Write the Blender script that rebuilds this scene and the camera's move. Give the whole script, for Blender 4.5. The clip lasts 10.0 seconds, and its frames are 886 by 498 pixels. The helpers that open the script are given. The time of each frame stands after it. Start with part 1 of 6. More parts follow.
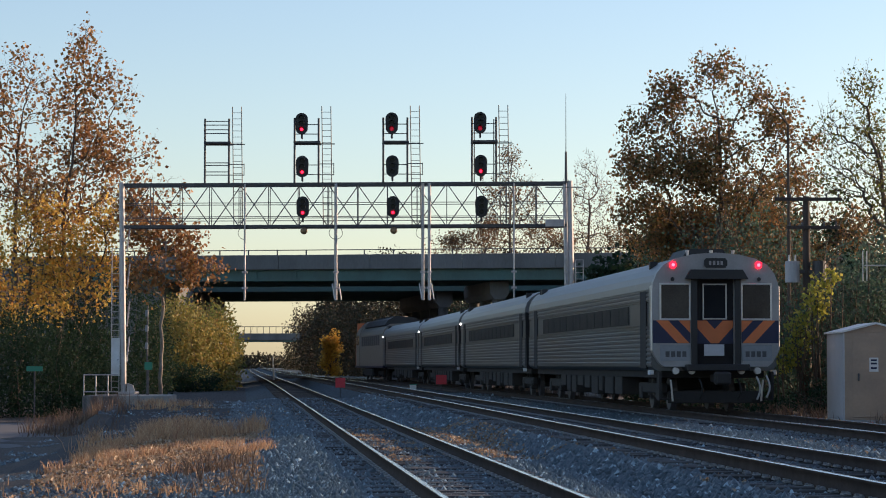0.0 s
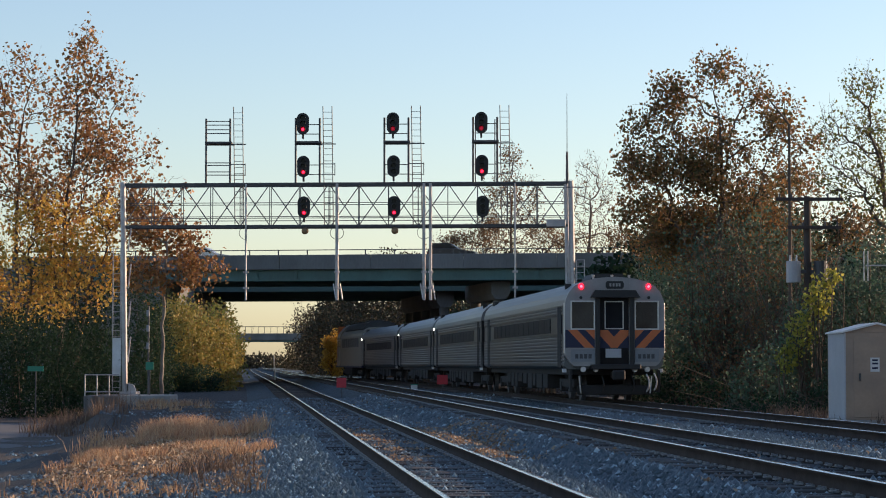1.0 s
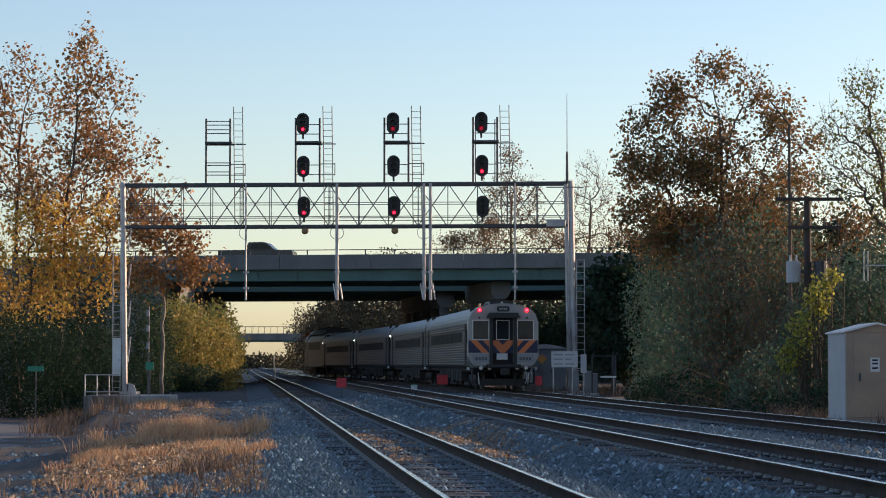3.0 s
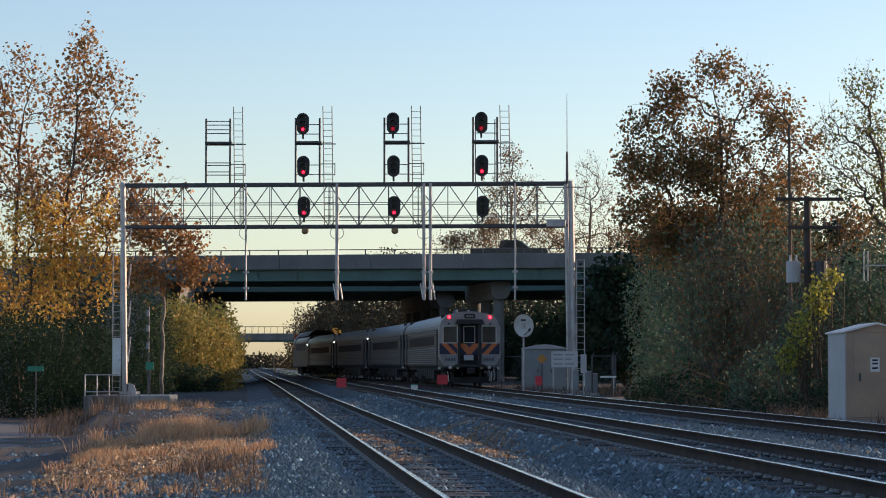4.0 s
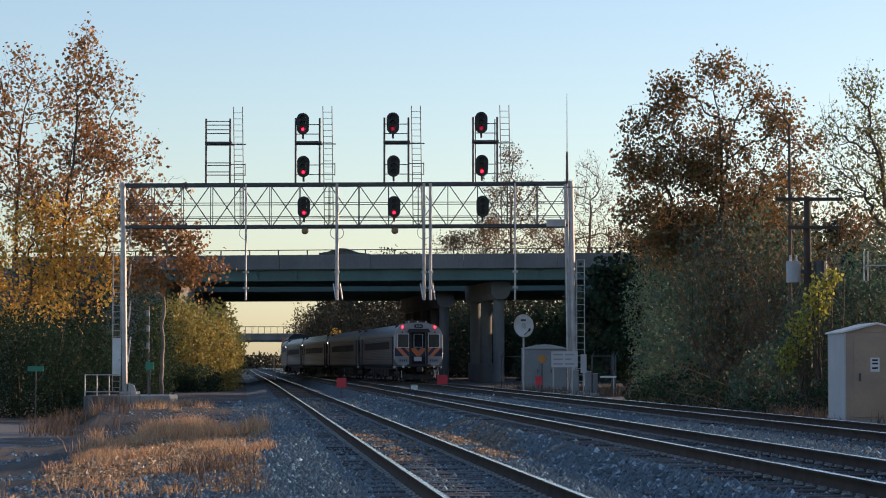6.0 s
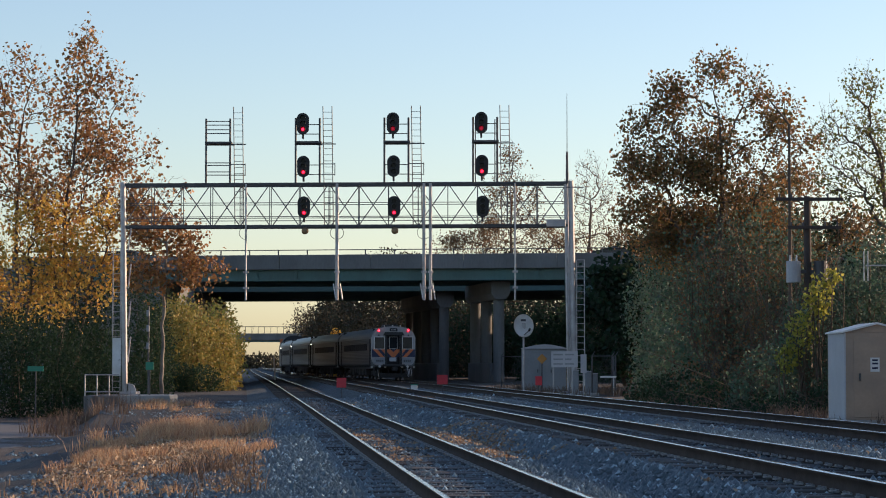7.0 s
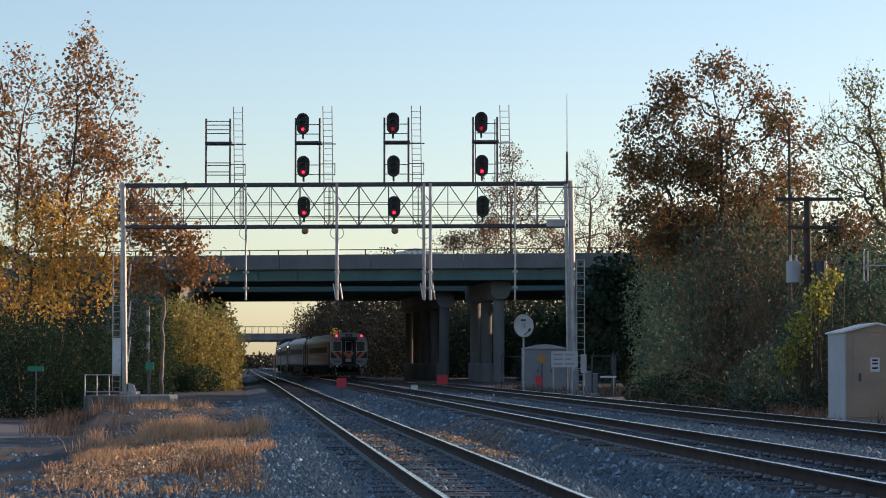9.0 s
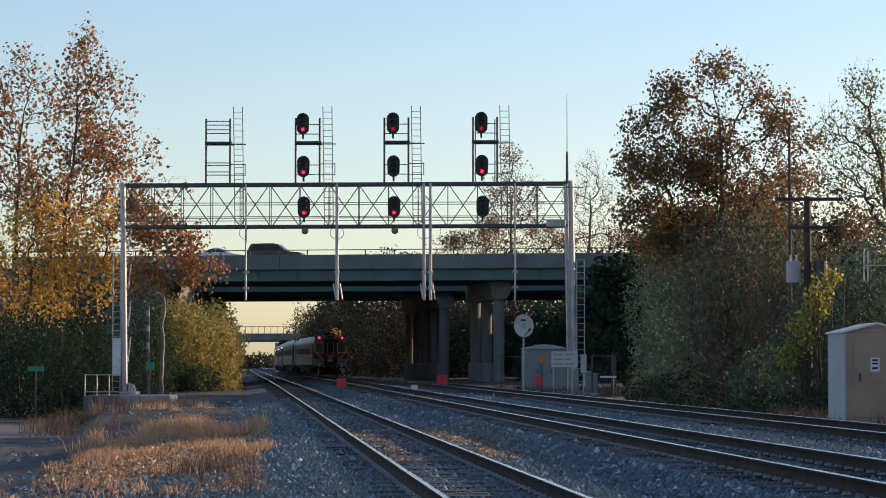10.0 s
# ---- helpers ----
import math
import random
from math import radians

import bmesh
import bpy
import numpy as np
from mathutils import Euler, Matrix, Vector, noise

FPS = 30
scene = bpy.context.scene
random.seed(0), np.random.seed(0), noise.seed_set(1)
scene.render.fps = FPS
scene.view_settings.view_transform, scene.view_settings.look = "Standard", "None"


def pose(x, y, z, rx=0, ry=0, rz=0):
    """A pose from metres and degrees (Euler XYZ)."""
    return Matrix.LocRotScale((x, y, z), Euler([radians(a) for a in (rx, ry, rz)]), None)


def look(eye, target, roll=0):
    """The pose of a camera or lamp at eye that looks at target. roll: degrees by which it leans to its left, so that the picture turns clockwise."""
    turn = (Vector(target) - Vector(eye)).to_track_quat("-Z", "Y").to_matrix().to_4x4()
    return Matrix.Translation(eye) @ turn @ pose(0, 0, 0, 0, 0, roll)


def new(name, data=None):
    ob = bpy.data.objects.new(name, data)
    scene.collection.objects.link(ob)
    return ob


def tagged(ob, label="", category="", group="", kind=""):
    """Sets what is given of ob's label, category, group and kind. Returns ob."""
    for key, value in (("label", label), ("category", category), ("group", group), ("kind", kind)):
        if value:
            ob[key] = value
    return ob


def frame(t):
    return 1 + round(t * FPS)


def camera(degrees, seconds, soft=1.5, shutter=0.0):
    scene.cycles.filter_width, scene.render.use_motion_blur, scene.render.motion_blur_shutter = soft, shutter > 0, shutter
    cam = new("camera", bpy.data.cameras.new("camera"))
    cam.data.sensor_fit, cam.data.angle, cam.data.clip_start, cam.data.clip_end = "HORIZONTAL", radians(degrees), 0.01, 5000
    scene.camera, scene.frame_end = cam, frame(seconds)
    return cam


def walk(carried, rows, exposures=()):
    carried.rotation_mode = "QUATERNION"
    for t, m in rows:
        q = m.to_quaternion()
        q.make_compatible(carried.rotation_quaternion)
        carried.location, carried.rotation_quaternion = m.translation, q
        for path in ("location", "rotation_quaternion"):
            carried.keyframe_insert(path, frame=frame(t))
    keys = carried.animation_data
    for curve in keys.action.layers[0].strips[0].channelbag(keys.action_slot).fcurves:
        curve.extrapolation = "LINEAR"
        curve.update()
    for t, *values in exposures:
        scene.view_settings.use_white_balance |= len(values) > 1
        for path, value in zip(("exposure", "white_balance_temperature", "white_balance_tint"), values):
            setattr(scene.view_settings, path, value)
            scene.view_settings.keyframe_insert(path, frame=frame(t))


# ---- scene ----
cam = camera(20.5, 10.0, soft=1.0)
walk(cam, [(0.0, look((0, 0, 1.4), (0.046, 100.0, 6.105))), (0.5, look((0, 0, 1.4), (0.02, 100.0, 6.105))),
           (0.9, look((0, 0, 1.4), (0.0, 100.0, 6.105))), (10.0, look((0, 0, 1.4), (0.0, 100.0, 6.105)))],
     exposures=[(0.0, 0.37, 6420, 17), (10.0, 0.37, 6420, 17)])

# ---- world and sun ----
SUN_ELEV, SUN_AZ = radians(14.5), radians(66)        # azimuth clockwise from +y
world = bpy.data.worlds.new("sky")
scene.world = world
world.use_nodes = True
wn = world.node_tree.nodes
sky = wn.new("ShaderNodeTexSky")
sky.sky_type, sky.sun_disc = "NISHITA", False
sky.sun_elevation, sky.sun_rotation = SUN_ELEV, SUN_AZ
sky.air_density, sky.dust_density, sky.ozone_density = 1.0, 0.7, 2.0
world.node_tree.links.new(sky.outputs[0], wn["Background"].inputs[0])
wn["Background"].inputs[1].default_value = 0.15
sun = new("sun", bpy.data.lights.new("sun", "SUN"))
sun.data.energy, sun.data.angle, sun.data.color = 5.0, radians(0.6), (1.0, 0.72, 0.45)
SUN_DIR = Vector((math.sin(SUN_AZ) * math.cos(SUN_ELEV), math.cos(SUN_AZ) * math.cos(SUN_ELEV), math.sin(SUN_ELEV)))
sun.matrix_world = look(SUN_DIR * 300, (0, 0, 0))


# ---- materials ----
def mat(name, color, rough=0.7, metal=0.0, var=0.25, scale=3.0, fine=40.0, bump=0.15, dist=0.01, tint=None, spec=0.5, tex="Object", streak=None):
    """A surface: base colour mottled at two scales, with fine relief. tint: the colour of stains; streak: stretch of the pattern."""
    m = bpy.data.materials.new(name)
    m.use_nodes = True
    n, l = m.node_tree.nodes, m.node_tree.links
    b = n["Principled BSDF"]
    co = n.new("ShaderNodeTexCoord")
    mp = n.new("ShaderNodeMapping")
    l.new(co.outputs[tex], mp.inputs[0])
    if streak:
        mp.inputs["Scale"].default_value = streak
    big, small = n.new("ShaderNodeTexNoise"), n.new("ShaderNodeTexNoise")
    for t, s in ((big, scale), (small, fine)):
        t.inputs["Scale"].default_value, t.inputs["Detail"].default_value = s, 6
        l.new(mp.outputs[0], t.inputs[0])
    r1, r2 = n.new("ShaderNodeValToRGB"), n.new("ShaderNodeMapRange")
    c = Vector(color)
    t2 = Vector(tint) if tint else c * (1 - var)
    r1.color_ramp.elements[0].position, r1.color_ramp.elements[1].position = 0.3, 0.68
    r1.color_ramp.elements[0].color, r1.color_ramp.elements[1].color = (*t2, 1), (*(c * (1 + var * 0.4)), 1)
    l.new(big.outputs[0], r1.inputs[0])
    r2.inputs[3].default_value, r2.inputs[4].default_value = 1 - var, 1 + var
    l.new(small.outputs[0], r2.inputs[0])
    mix = n.new("ShaderNodeVectorMath")
    mix.operation = "SCALE"
    l.new(r1.outputs[0], mix.inputs[0])
    l.new(r2.outputs[0], mix.inputs["Scale"])
    l.new(mix.outputs[0], b.inputs["Base Color"])
    rr = n.new("ShaderNodeMapRange")
    rr.inputs[3].default_value, rr.inputs[4].default_value = max(rough - 0.12, 0.02), min(rough + 0.12, 1)
    l.new(big.outputs[0], rr.inputs[0])
    l.new(rr.outputs[0], b.inputs["Roughness"])
    b.inputs["Metallic"].default_value = metal
    b.inputs["Specular IOR Level"].default_value = spec
    if bump:
        bp = n.new("ShaderNodeBump")
        bp.inputs["Strength"].default_value, bp.inputs["Distance"].default_value = bump, dist
        l.new(small.outputs[0], bp.inputs["Height"])
        l.new(bp.outputs[0], b.inputs["Normal"])
    return m


def ramp_mat(name, colors, rough=0.7, translucent=0.0, source="Random Per Island", spec=0.3):
    """Pieces of many colours: each island or object takes its own from the ramp."""
    m = bpy.data.materials.new(name)
    m.use_nodes = True
    n, l = m.node_tree.nodes, m.node_tree.links
    b = n["Principled BSDF"]
    g = n.new("ShaderNodeNewGeometry") if source == "Random Per Island" else n.new("ShaderNodeObjectInfo")
    r = n.new("ShaderNodeValToRGB")
    while len(r.color_ramp.elements) < len(colors):
        r.color_ramp.elements.new(0.5)
    for i, c in enumerate(colors):
        r.color_ramp.elements[i].position, r.color_ramp.elements[i].color = i / max(len(colors) - 1, 1), (*c, 1)
    l.new(g.outputs[source], r.inputs[0])
    l.new(r.outputs[0], b.inputs["Base Color"])
    b.inputs["Roughness"].default_value, b.inputs["Specular IOR Level"].default_value = rough, spec
    if translucent:
        t, mx = n.new("ShaderNodeBsdfTranslucent"), n.new("ShaderNodeMixShader")
        l.new(r.outputs[0], t.inputs[0])
        mx.inputs[0].default_value = translucent
        l.new(b.outputs[0], mx.inputs[1])
        l.new(t.outputs[0], mx.inputs[2])
        l.new(mx.outputs[0], n["Material Output"].inputs[0])
    return m


def glow_mat(name, color, strength):
    m = bpy.data.materials.new(name)
    m.use_nodes = True
    b = m.node_tree.nodes["Principled BSDF"]
    b.inputs["Base Color"].default_value = (*color, 1)
    b.inputs["Emission Color"].default_value, b.inputs["Emission Strength"].default_value = (*color, 1), strength
    return m


M = {
    # dirt beside track 1; the tree shade over it is put into this dark colour
    "shaded_dirt": mat("shaded_dirt_path", (0.034, 0.034, 0.036), 0.95, var=0.5, scale=0.8, fine=14, bump=0.9, dist=0.05, tint=(0.02, 0.019, 0.02)),
    "ballast": mat("ballast", (0.042, 0.067, 0.08), 0.9, var=0.5, scale=1.2, fine=22, bump=0.9, dist=0.04, tint=(0.018, 0.028, 0.033)),
    # the last, pale colour paints sky glints on the otherwise dark stones
    "stones": ramp_mat("ballast_stones", [(0.031, 0.052, 0.063), (0.058, 0.094, 0.111), (0.090, 0.140, 0.161), (0.038, 0.064, 0.077), (0.070, 0.114, 0.135), (0.026, 0.042, 0.053), (0.084, 0.133, 0.153), (0.041, 0.068, 0.082), (0.064, 0.104, 0.119), (0.435, 0.572, 0.620)], 0.34, spec=0.6),
    "litter": ramp_mat("leaf_litter", [(0.2, 0.12, 0.07), (0.34, 0.22, 0.13), (0.45, 0.35, 0.24), (0.15, 0.08, 0.05), (0.55, 0.46, 0.35), (0.3, 0.14, 0.06)], 0.8, 0.2),
    "soil": mat("soil", (0.07, 0.056, 0.048), 0.95, var=0.5, scale=0.9, fine=16, bump=0.8, dist=0.05, tint=(0.045, 0.04, 0.035)),
    "asphalt": mat("asphalt", (0.11, 0.11, 0.115), 0.85, var=0.25, scale=0.5, fine=30, bump=0.4, dist=0.01),
    "rail_head": mat("rail_head", (0.78, 0.76, 0.74), 0.2, 1.0, var=0.12, scale=2, fine=30, bump=0.05, streak=(12, 0.3, 12)),
    "rail_web": mat("rail_rust", (0.06, 0.046, 0.04), 0.92, 0.0, var=0.35, scale=3, fine=30, bump=0.3, spec=0.1),
    "tie": ramp_mat("sleeper_wood", [(0.040, 0.036, 0.036), (0.079, 0.075, 0.075), (0.135, 0.132, 0.134), (0.062, 0.060, 0.059)], 0.9, source="Random"),
    "tie_far": ramp_mat("sleeper_wood_far", [(0.055, 0.045, 0.04), (0.10, 0.085, 0.075), (0.14, 0.125, 0.11)], 0.9),
    "plate": mat("worn_plate_steel", (0.36, 0.39, 0.42), 0.45, 0.6, var=0.3, scale=3, fine=25, bump=0.15, tint=(0.12, 0.12, 0.125)),
    "concrete": mat("concrete", (0.36, 0.35, 0.33), 0.85, var=0.22, scale=0.7, fine=14, bump=0.25, tint=(0.25, 0.24, 0.225)),
    "stained_concrete": mat("stained_concrete", (0.17, 0.165, 0.16), 0.9, var=0.35, scale=1.6, fine=10, bump=0.35, tint=(0.06, 0.06, 0.062), streak=(2.5, 2.5, 0.35)),
    "bridge_concrete": mat("weathered_bridge_concrete", (0.165, 0.168, 0.17), 0.9, var=0.22, scale=0.35, fine=8, bump=0.25, tint=(0.118, 0.12, 0.12), streak=(1, 1, 0.35)),
    "girder": mat("green_girder_paint", (0.066, 0.142, 0.135), 0.6, 0.0, var=0.22, scale=0.5, fine=9, bump=0.1, tint=(0.06, 0.105, 0.095), streak=(1, 1, 0.4)),
    "galv": mat("galvanised_steel", (0.46, 0.45, 0.45), 0.5, 0.55, var=0.2, scale=2, fine=25, bump=0.1, tint=(0.33, 0.31, 0.31)),
    # darker copy of the galvanised steel; its backlit look is put into the colour
    "truss": mat("backlit_truss_steel", (0.15, 0.147, 0.15), 0.65, 0.2, var=0.25, scale=2, fine=25, bump=0.1),
    "steel_dark": mat("dark_steel", (0.10, 0.10, 0.105), 0.6, 0.5, var=0.25, scale=3, fine=30, bump=0.1),
    "black": mat("black_paint", (0.016, 0.016, 0.018), 0.5, 0.0, var=0.2, scale=3, fine=30, bump=0.05),
    "white": mat("white_paint", (0.74, 0.74, 0.73), 0.5, var=0.1, scale=2, fine=20, bump=0.05, tint=(0.58, 0.57, 0.55)),
    "green_sign": mat("green_sign", (0.02, 0.22, 0.14), 0.5, var=0.12, bump=0.02),
    "red_paint": mat("red_board_paint", (0.55, 0.035, 0.05), 0.6, var=0.15, bump=0.03),
    "yellow_sign": mat("amber_sign", (0.42, 0.19, 0.04), 0.6, var=0.12, bump=0.03),
    "stainless": mat("brushed_stainless", (0.155, 0.168, 0.18), 0.38, 0.85, var=0.10, scale=0.6, fine=18, bump=0.06, streak=(1, 0.15, 1), tint=(0.115, 0.122, 0.13)),
    "roof_steel": mat("roof_steel", (0.23, 0.235, 0.24), 0.42, 0.75, var=0.12, scale=0.7, fine=14, bump=0.05, tint=(0.16, 0.165, 0.17)),
    "cab_grey": mat("cab_grey_paint", (0.33, 0.32, 0.315), 0.45, 0.1, var=0.10, scale=1.4, fine=22, bump=0.03, tint=(0.25, 0.24, 0.235)),
    "frame_metal": mat("window_frame_metal", (0.62, 0.61, 0.60), 0.35, 0.7, var=0.08, bump=0.02),
    "glass_dark": mat("tinted_glass", (0.018, 0.02, 0.024), 0.14, 0.0, var=0.1, bump=0, spec=0.15),
    # brown base colour stands for the light seen in the cab windows
    "cab_glass": mat("cab_window_glass", (0.075, 0.064, 0.054), 0.22, 0.0, var=0.35, scale=1.2, bump=0, spec=0.4),
    "side_glass": mat("grimy_side_glass", (0.016, 0.015, 0.017), 0.55, 0.0, var=0.3, scale=1.5, bump=0, spec=0.15),
    "band": mat("window_band", (0.02, 0.018, 0.02), 0.6, 0.0, var=0.2, bump=0.02, spec=0.2),
    "orange": mat("orange_stripe", (0.60, 0.16, 0.05), 0.5, var=0.10, bump=0.02),
    "blue": mat("blue_stripe", (0.014, 0.018, 0.055), 0.5, var=0.12, bump=0.02),
    "under": mat("underframe_grime", (0.032, 0.029, 0.028), 0.8, 0.2, var=0.3, bump=0.2),
    "red_glow": glow_mat("red_tail_light", (1.0, 0.012, 0.03), 3.0),
    "red_core": glow_mat("red_tail_core", (1.0, 0.10, 0.14), 3.5),
    "red_signal": glow_mat("red_signal_lens", (1.0, 0.02, 0.06), 3.0),
    "red_rim": glow_mat("red_lens_rim", (0.5, 0.005, 0.02), 0.3),
    "red_dim": glow_mat("red_signal_dim", (0.6, 0.02, 0.06), 0.35),
    "white_glow": glow_mat("white_marker_light", (1.0, 0.95, 0.85), 4.0),
    "bark": mat("bark", (0.11, 0.085, 0.065), 0.95, var=0.4, scale=2, fine=18, bump=0.7, dist=0.03, streak=(1, 1, 0.3)),
    "bark_pale": mat("pale_bark", (0.28, 0.25, 0.21), 0.9, var=0.35, scale=2, fine=14, bump=0.4, dist=0.02, tint=(0.17, 0.14, 0.115)),
    "leaf_rust": ramp_mat("rust_leaves", [(0.161, 0.072, 0.037), (0.391, 0.176, 0.068), (0.276, 0.165, 0.063), (0.517, 0.275, 0.116), (0.127, 0.105, 0.042)], 0.5, 0.35),
    "leaf_gold": ramp_mat("gold_leaves", [(0.428, 0.278, 0.056), (0.721, 0.439, 0.087), (0.329, 0.278, 0.071), (0.800, 0.527, 0.128), (0.542, 0.249, 0.064)], 0.6, 0.5),
    "leaf_ochre": ramp_mat("ochre_leaves", [(0.204, 0.183, 0.045), (0.348, 0.270, 0.068), (0.156, 0.176, 0.053), (0.432, 0.324, 0.090), (0.240, 0.149, 0.053)], 0.65, 0.35),
    "leaf_olive": ramp_mat("olive_leaves", [(0.098, 0.121, 0.032), (0.182, 0.185, 0.048), (0.126, 0.161, 0.048), (0.280, 0.225, 0.064), (0.154, 0.113, 0.048)], 0.6, 0.45),
    # dark green; under the bridge this darkness stands for shade
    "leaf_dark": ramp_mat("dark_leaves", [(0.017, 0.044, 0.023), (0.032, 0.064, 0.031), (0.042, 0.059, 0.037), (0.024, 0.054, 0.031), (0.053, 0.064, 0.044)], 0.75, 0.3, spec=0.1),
    "leaf_brown": ramp_mat("brown_leaves", [(0.135, 0.075, 0.045), (0.225, 0.128, 0.068), (0.165, 0.120, 0.068), (0.285, 0.150, 0.075), (0.120, 0.105, 0.053)], 0.65, 0.45),
    "leaf_lime": ramp_mat("yellow_green_leaves", [(0.312, 0.324, 0.060), (0.432, 0.408, 0.084), (0.240, 0.288, 0.060), (0.504, 0.432, 0.108)], 0.6, 0.5),
    "leaf_yellow": ramp_mat("yellow_leaves", [(0.62, 0.38, 0.06), (0.75, 0.5, 0.10), (0.55, 0.28, 0.05)], 0.6, 0.4),
    "grass_dry": ramp_mat("dry_grass", [(0.459, 0.257, 0.143), (0.621, 0.392, 0.221), (0.324, 0.162, 0.098), (0.702, 0.513, 0.325), (0.243, 0.135, 0.091)], 0.8, 0.3),
    "weed_dead": ramp_mat("dead_weed_stalks", [(0.12, 0.08, 0.06), (0.2, 0.14, 0.10), (0.09, 0.06, 0.05), (0.26, 0.18, 0.12)], 0.85, 0.15),
    "leaf_oak": ramp_mat("oak_leaves", [(0.109, 0.100, 0.038), (0.188, 0.132, 0.052), (0.320, 0.159, 0.063), (0.145, 0.132, 0.052), (0.421, 0.192, 0.075), (0.102, 0.080, 0.040)], 0.55, 0.35),
    "leaf_vine": ramp_mat("dull_vine_leaves", [(0.069, 0.137, 0.087), (0.107, 0.165, 0.114), (0.064, 0.143, 0.093), (0.133, 0.171, 0.127), (0.082, 0.121, 0.100)], 0.7, 0.3),
    # brown leaves made dark; the shade of the far woods is put into the colour
    "leaf_wood": ramp_mat("shade_darkened_leaves", [(0.035, 0.036, 0.018), (0.065, 0.050, 0.028), (0.043, 0.050, 0.026), (0.095, 0.063, 0.030), (0.052, 0.041, 0.030)], 0.75, 0.08),
    "tan": mat("tan_panel", (0.40, 0.285, 0.205), 0.75, var=0.12, scale=1.2, fine=15, bump=0.12, tint=(0.28, 0.21, 0.165)),
    "grey_panel": mat("grey_panel", (0.44, 0.44, 0.46), 0.7, var=0.12, scale=1.2, fine=15, bump=0.1),
    # darker, bluer copy of grey_panel with the shade by the gantry in its colour
    "cabinet_grey": mat("shaded_grey_panel", (0.25, 0.26, 0.275), 0.7, var=0.15, scale=1.2, fine=15, bump=0.08),
    "wood_pole": mat("pole_wood", (0.085, 0.065, 0.055), 0.9, var=0.3, scale=2, fine=20, bump=0.4, streak=(1, 1, 0.15)),
    "car_dark": mat("dark_car_paint", (0.03, 0.032, 0.038), 0.25, 0.3, var=0.08, bump=0),
    "car_silver": mat("silver_car_paint", (0.42, 0.43, 0.45), 0.28, 0.5, var=0.06, bump=0),
    "rubber": mat("tyre_rubber", (0.02, 0.02, 0.02), 0.85, var=0.2, bump=0.1),
    "loco_roof": mat("loco_roof_black", (0.03, 0.03, 0.032), 0.6, 0.1, var=0.25, bump=0.1),
    "loco_body": mat("loco_silver_paint", (0.24, 0.22, 0.19), 0.45, 0.3, var=0.12, bump=0.05),
    "bronze": mat("bronze_bell", (0.28, 0.18, 0.10), 0.5, 0.6, var=0.2, bump=0.1),
}


# ---- building helpers ----
def mesh_np(name, verts, faces, material):
    """A mesh from arrays: vertices (n, 3) and faces (m, k), all of k corners."""
    verts, faces = np.asarray(verts, np.float32), np.asarray(faces, np.int32)
    me = bpy.data.meshes.new(name)
    k = faces.shape[1]
    me.vertices.add(len(verts))
    me.vertices.foreach_set("co", verts.ravel())
    me.loops.add(faces.size)
    me.loops.foreach_set("vertex_index", faces.ravel())
    me.polygons.add(len(faces))
    me.polygons.foreach_set("loop_start", np.arange(0, faces.size, k, dtype=np.int32))
    me.update(calc_edges=True)
    me.validate()
    me.materials.append(material)
    return me


def thing(name, label, category, m=None, group="", kind=""):
    ob = tagged(new(name), label, category, group, kind)
    if m is not None:
        ob.matrix_basis = m
    return ob


def part(name, bm, material, parent, label="", smooth=False):
    """Links a bmesh as one mesh object under a thing or a part."""
    me = bpy.data.meshes.new(name)
    bmesh.ops.recalc_face_normals(bm, faces=bm.faces[:])
    bm.to_mesh(me)
    bm.free()
    return part_me(name, me, material, parent, label, smooth)


def part_me(name, me, material, parent, label="", smooth=False):
    if not me.materials:
        me.materials.append(material)
    if smooth:
        me.polygons.foreach_set("use_smooth", [True] * len(me.polygons))
    ob = new(name, me)
    ob.parent = parent
    if label:
        ob["label"] = label
    return ob


def B():
    return bmesh.new()


def box(bm, x0, x1, y0, y1, z0, z1, bev=0.0, m=None):
    """Adds a box, its edges bevelled."""
    r = bmesh.ops.create_cube(bm, size=1.0)
    vs = r["verts"]
    for v in vs:
        v.co = Vector(((x0 + x1) / 2 + v.co.x * (x1 - x0), (y0 + y1) / 2 + v.co.y * (y1 - y0), (z0 + z1) / 2 + v.co.z * (z1 - z0)))
    if m is not None:
        bmesh.ops.transform(bm, matrix=m, verts=vs)
    if bev:
        es = list({e for v in vs for e in v.link_edges})
        bmesh.ops.bevel(bm, geom=es, offset=bev, segments=1, affect="EDGES")
    return bm


def rod(bm, a, b, r0, r1=None, sides=8):
    """Adds a round bar from a to b."""
    a, b = Vector(a), Vector(b)
    d = b - a
    m = Matrix.Translation((a + b) / 2) @ d.to_track_quat("Z", "Y").to_matrix().to_4x4()
    bmesh.ops.create_cone(bm, cap_ends=True, segments=sides, radius1=r0, radius2=r0 if r1 is None else r1, depth=d.length, matrix=m)
    return bm


def bar(bm, a, b, w, h=None):
    """Adds a square bar from a to b."""
    a, b = Vector(a), Vector(b)
    d = b - a
    m = Matrix.Translation((a + b) / 2) @ d.to_track_quat("Z", "Y").to_matrix().to_4x4()
    box(bm, -w / 2, w / 2, -(h or w) / 2, (h or w) / 2, -d.length / 2, d.length / 2, 0, m)
    return bm


def prism(bm, pts, y0, y1, axis="y"):
    """Extrudes a closed outline of (x, z) along y."""
    a = [bm.verts.new((x, y0, z)) for x, z in pts]
    b = [bm.verts.new((x, y1, z)) for x, z in pts]
    n = len(pts)
    for i in range(n):
        bm.faces.new((a[i], a[(i + 1) % n], b[(i + 1) % n], b[i]))
    bm.faces.new(a[::-1])
    bm.faces.new(b)
    return bm


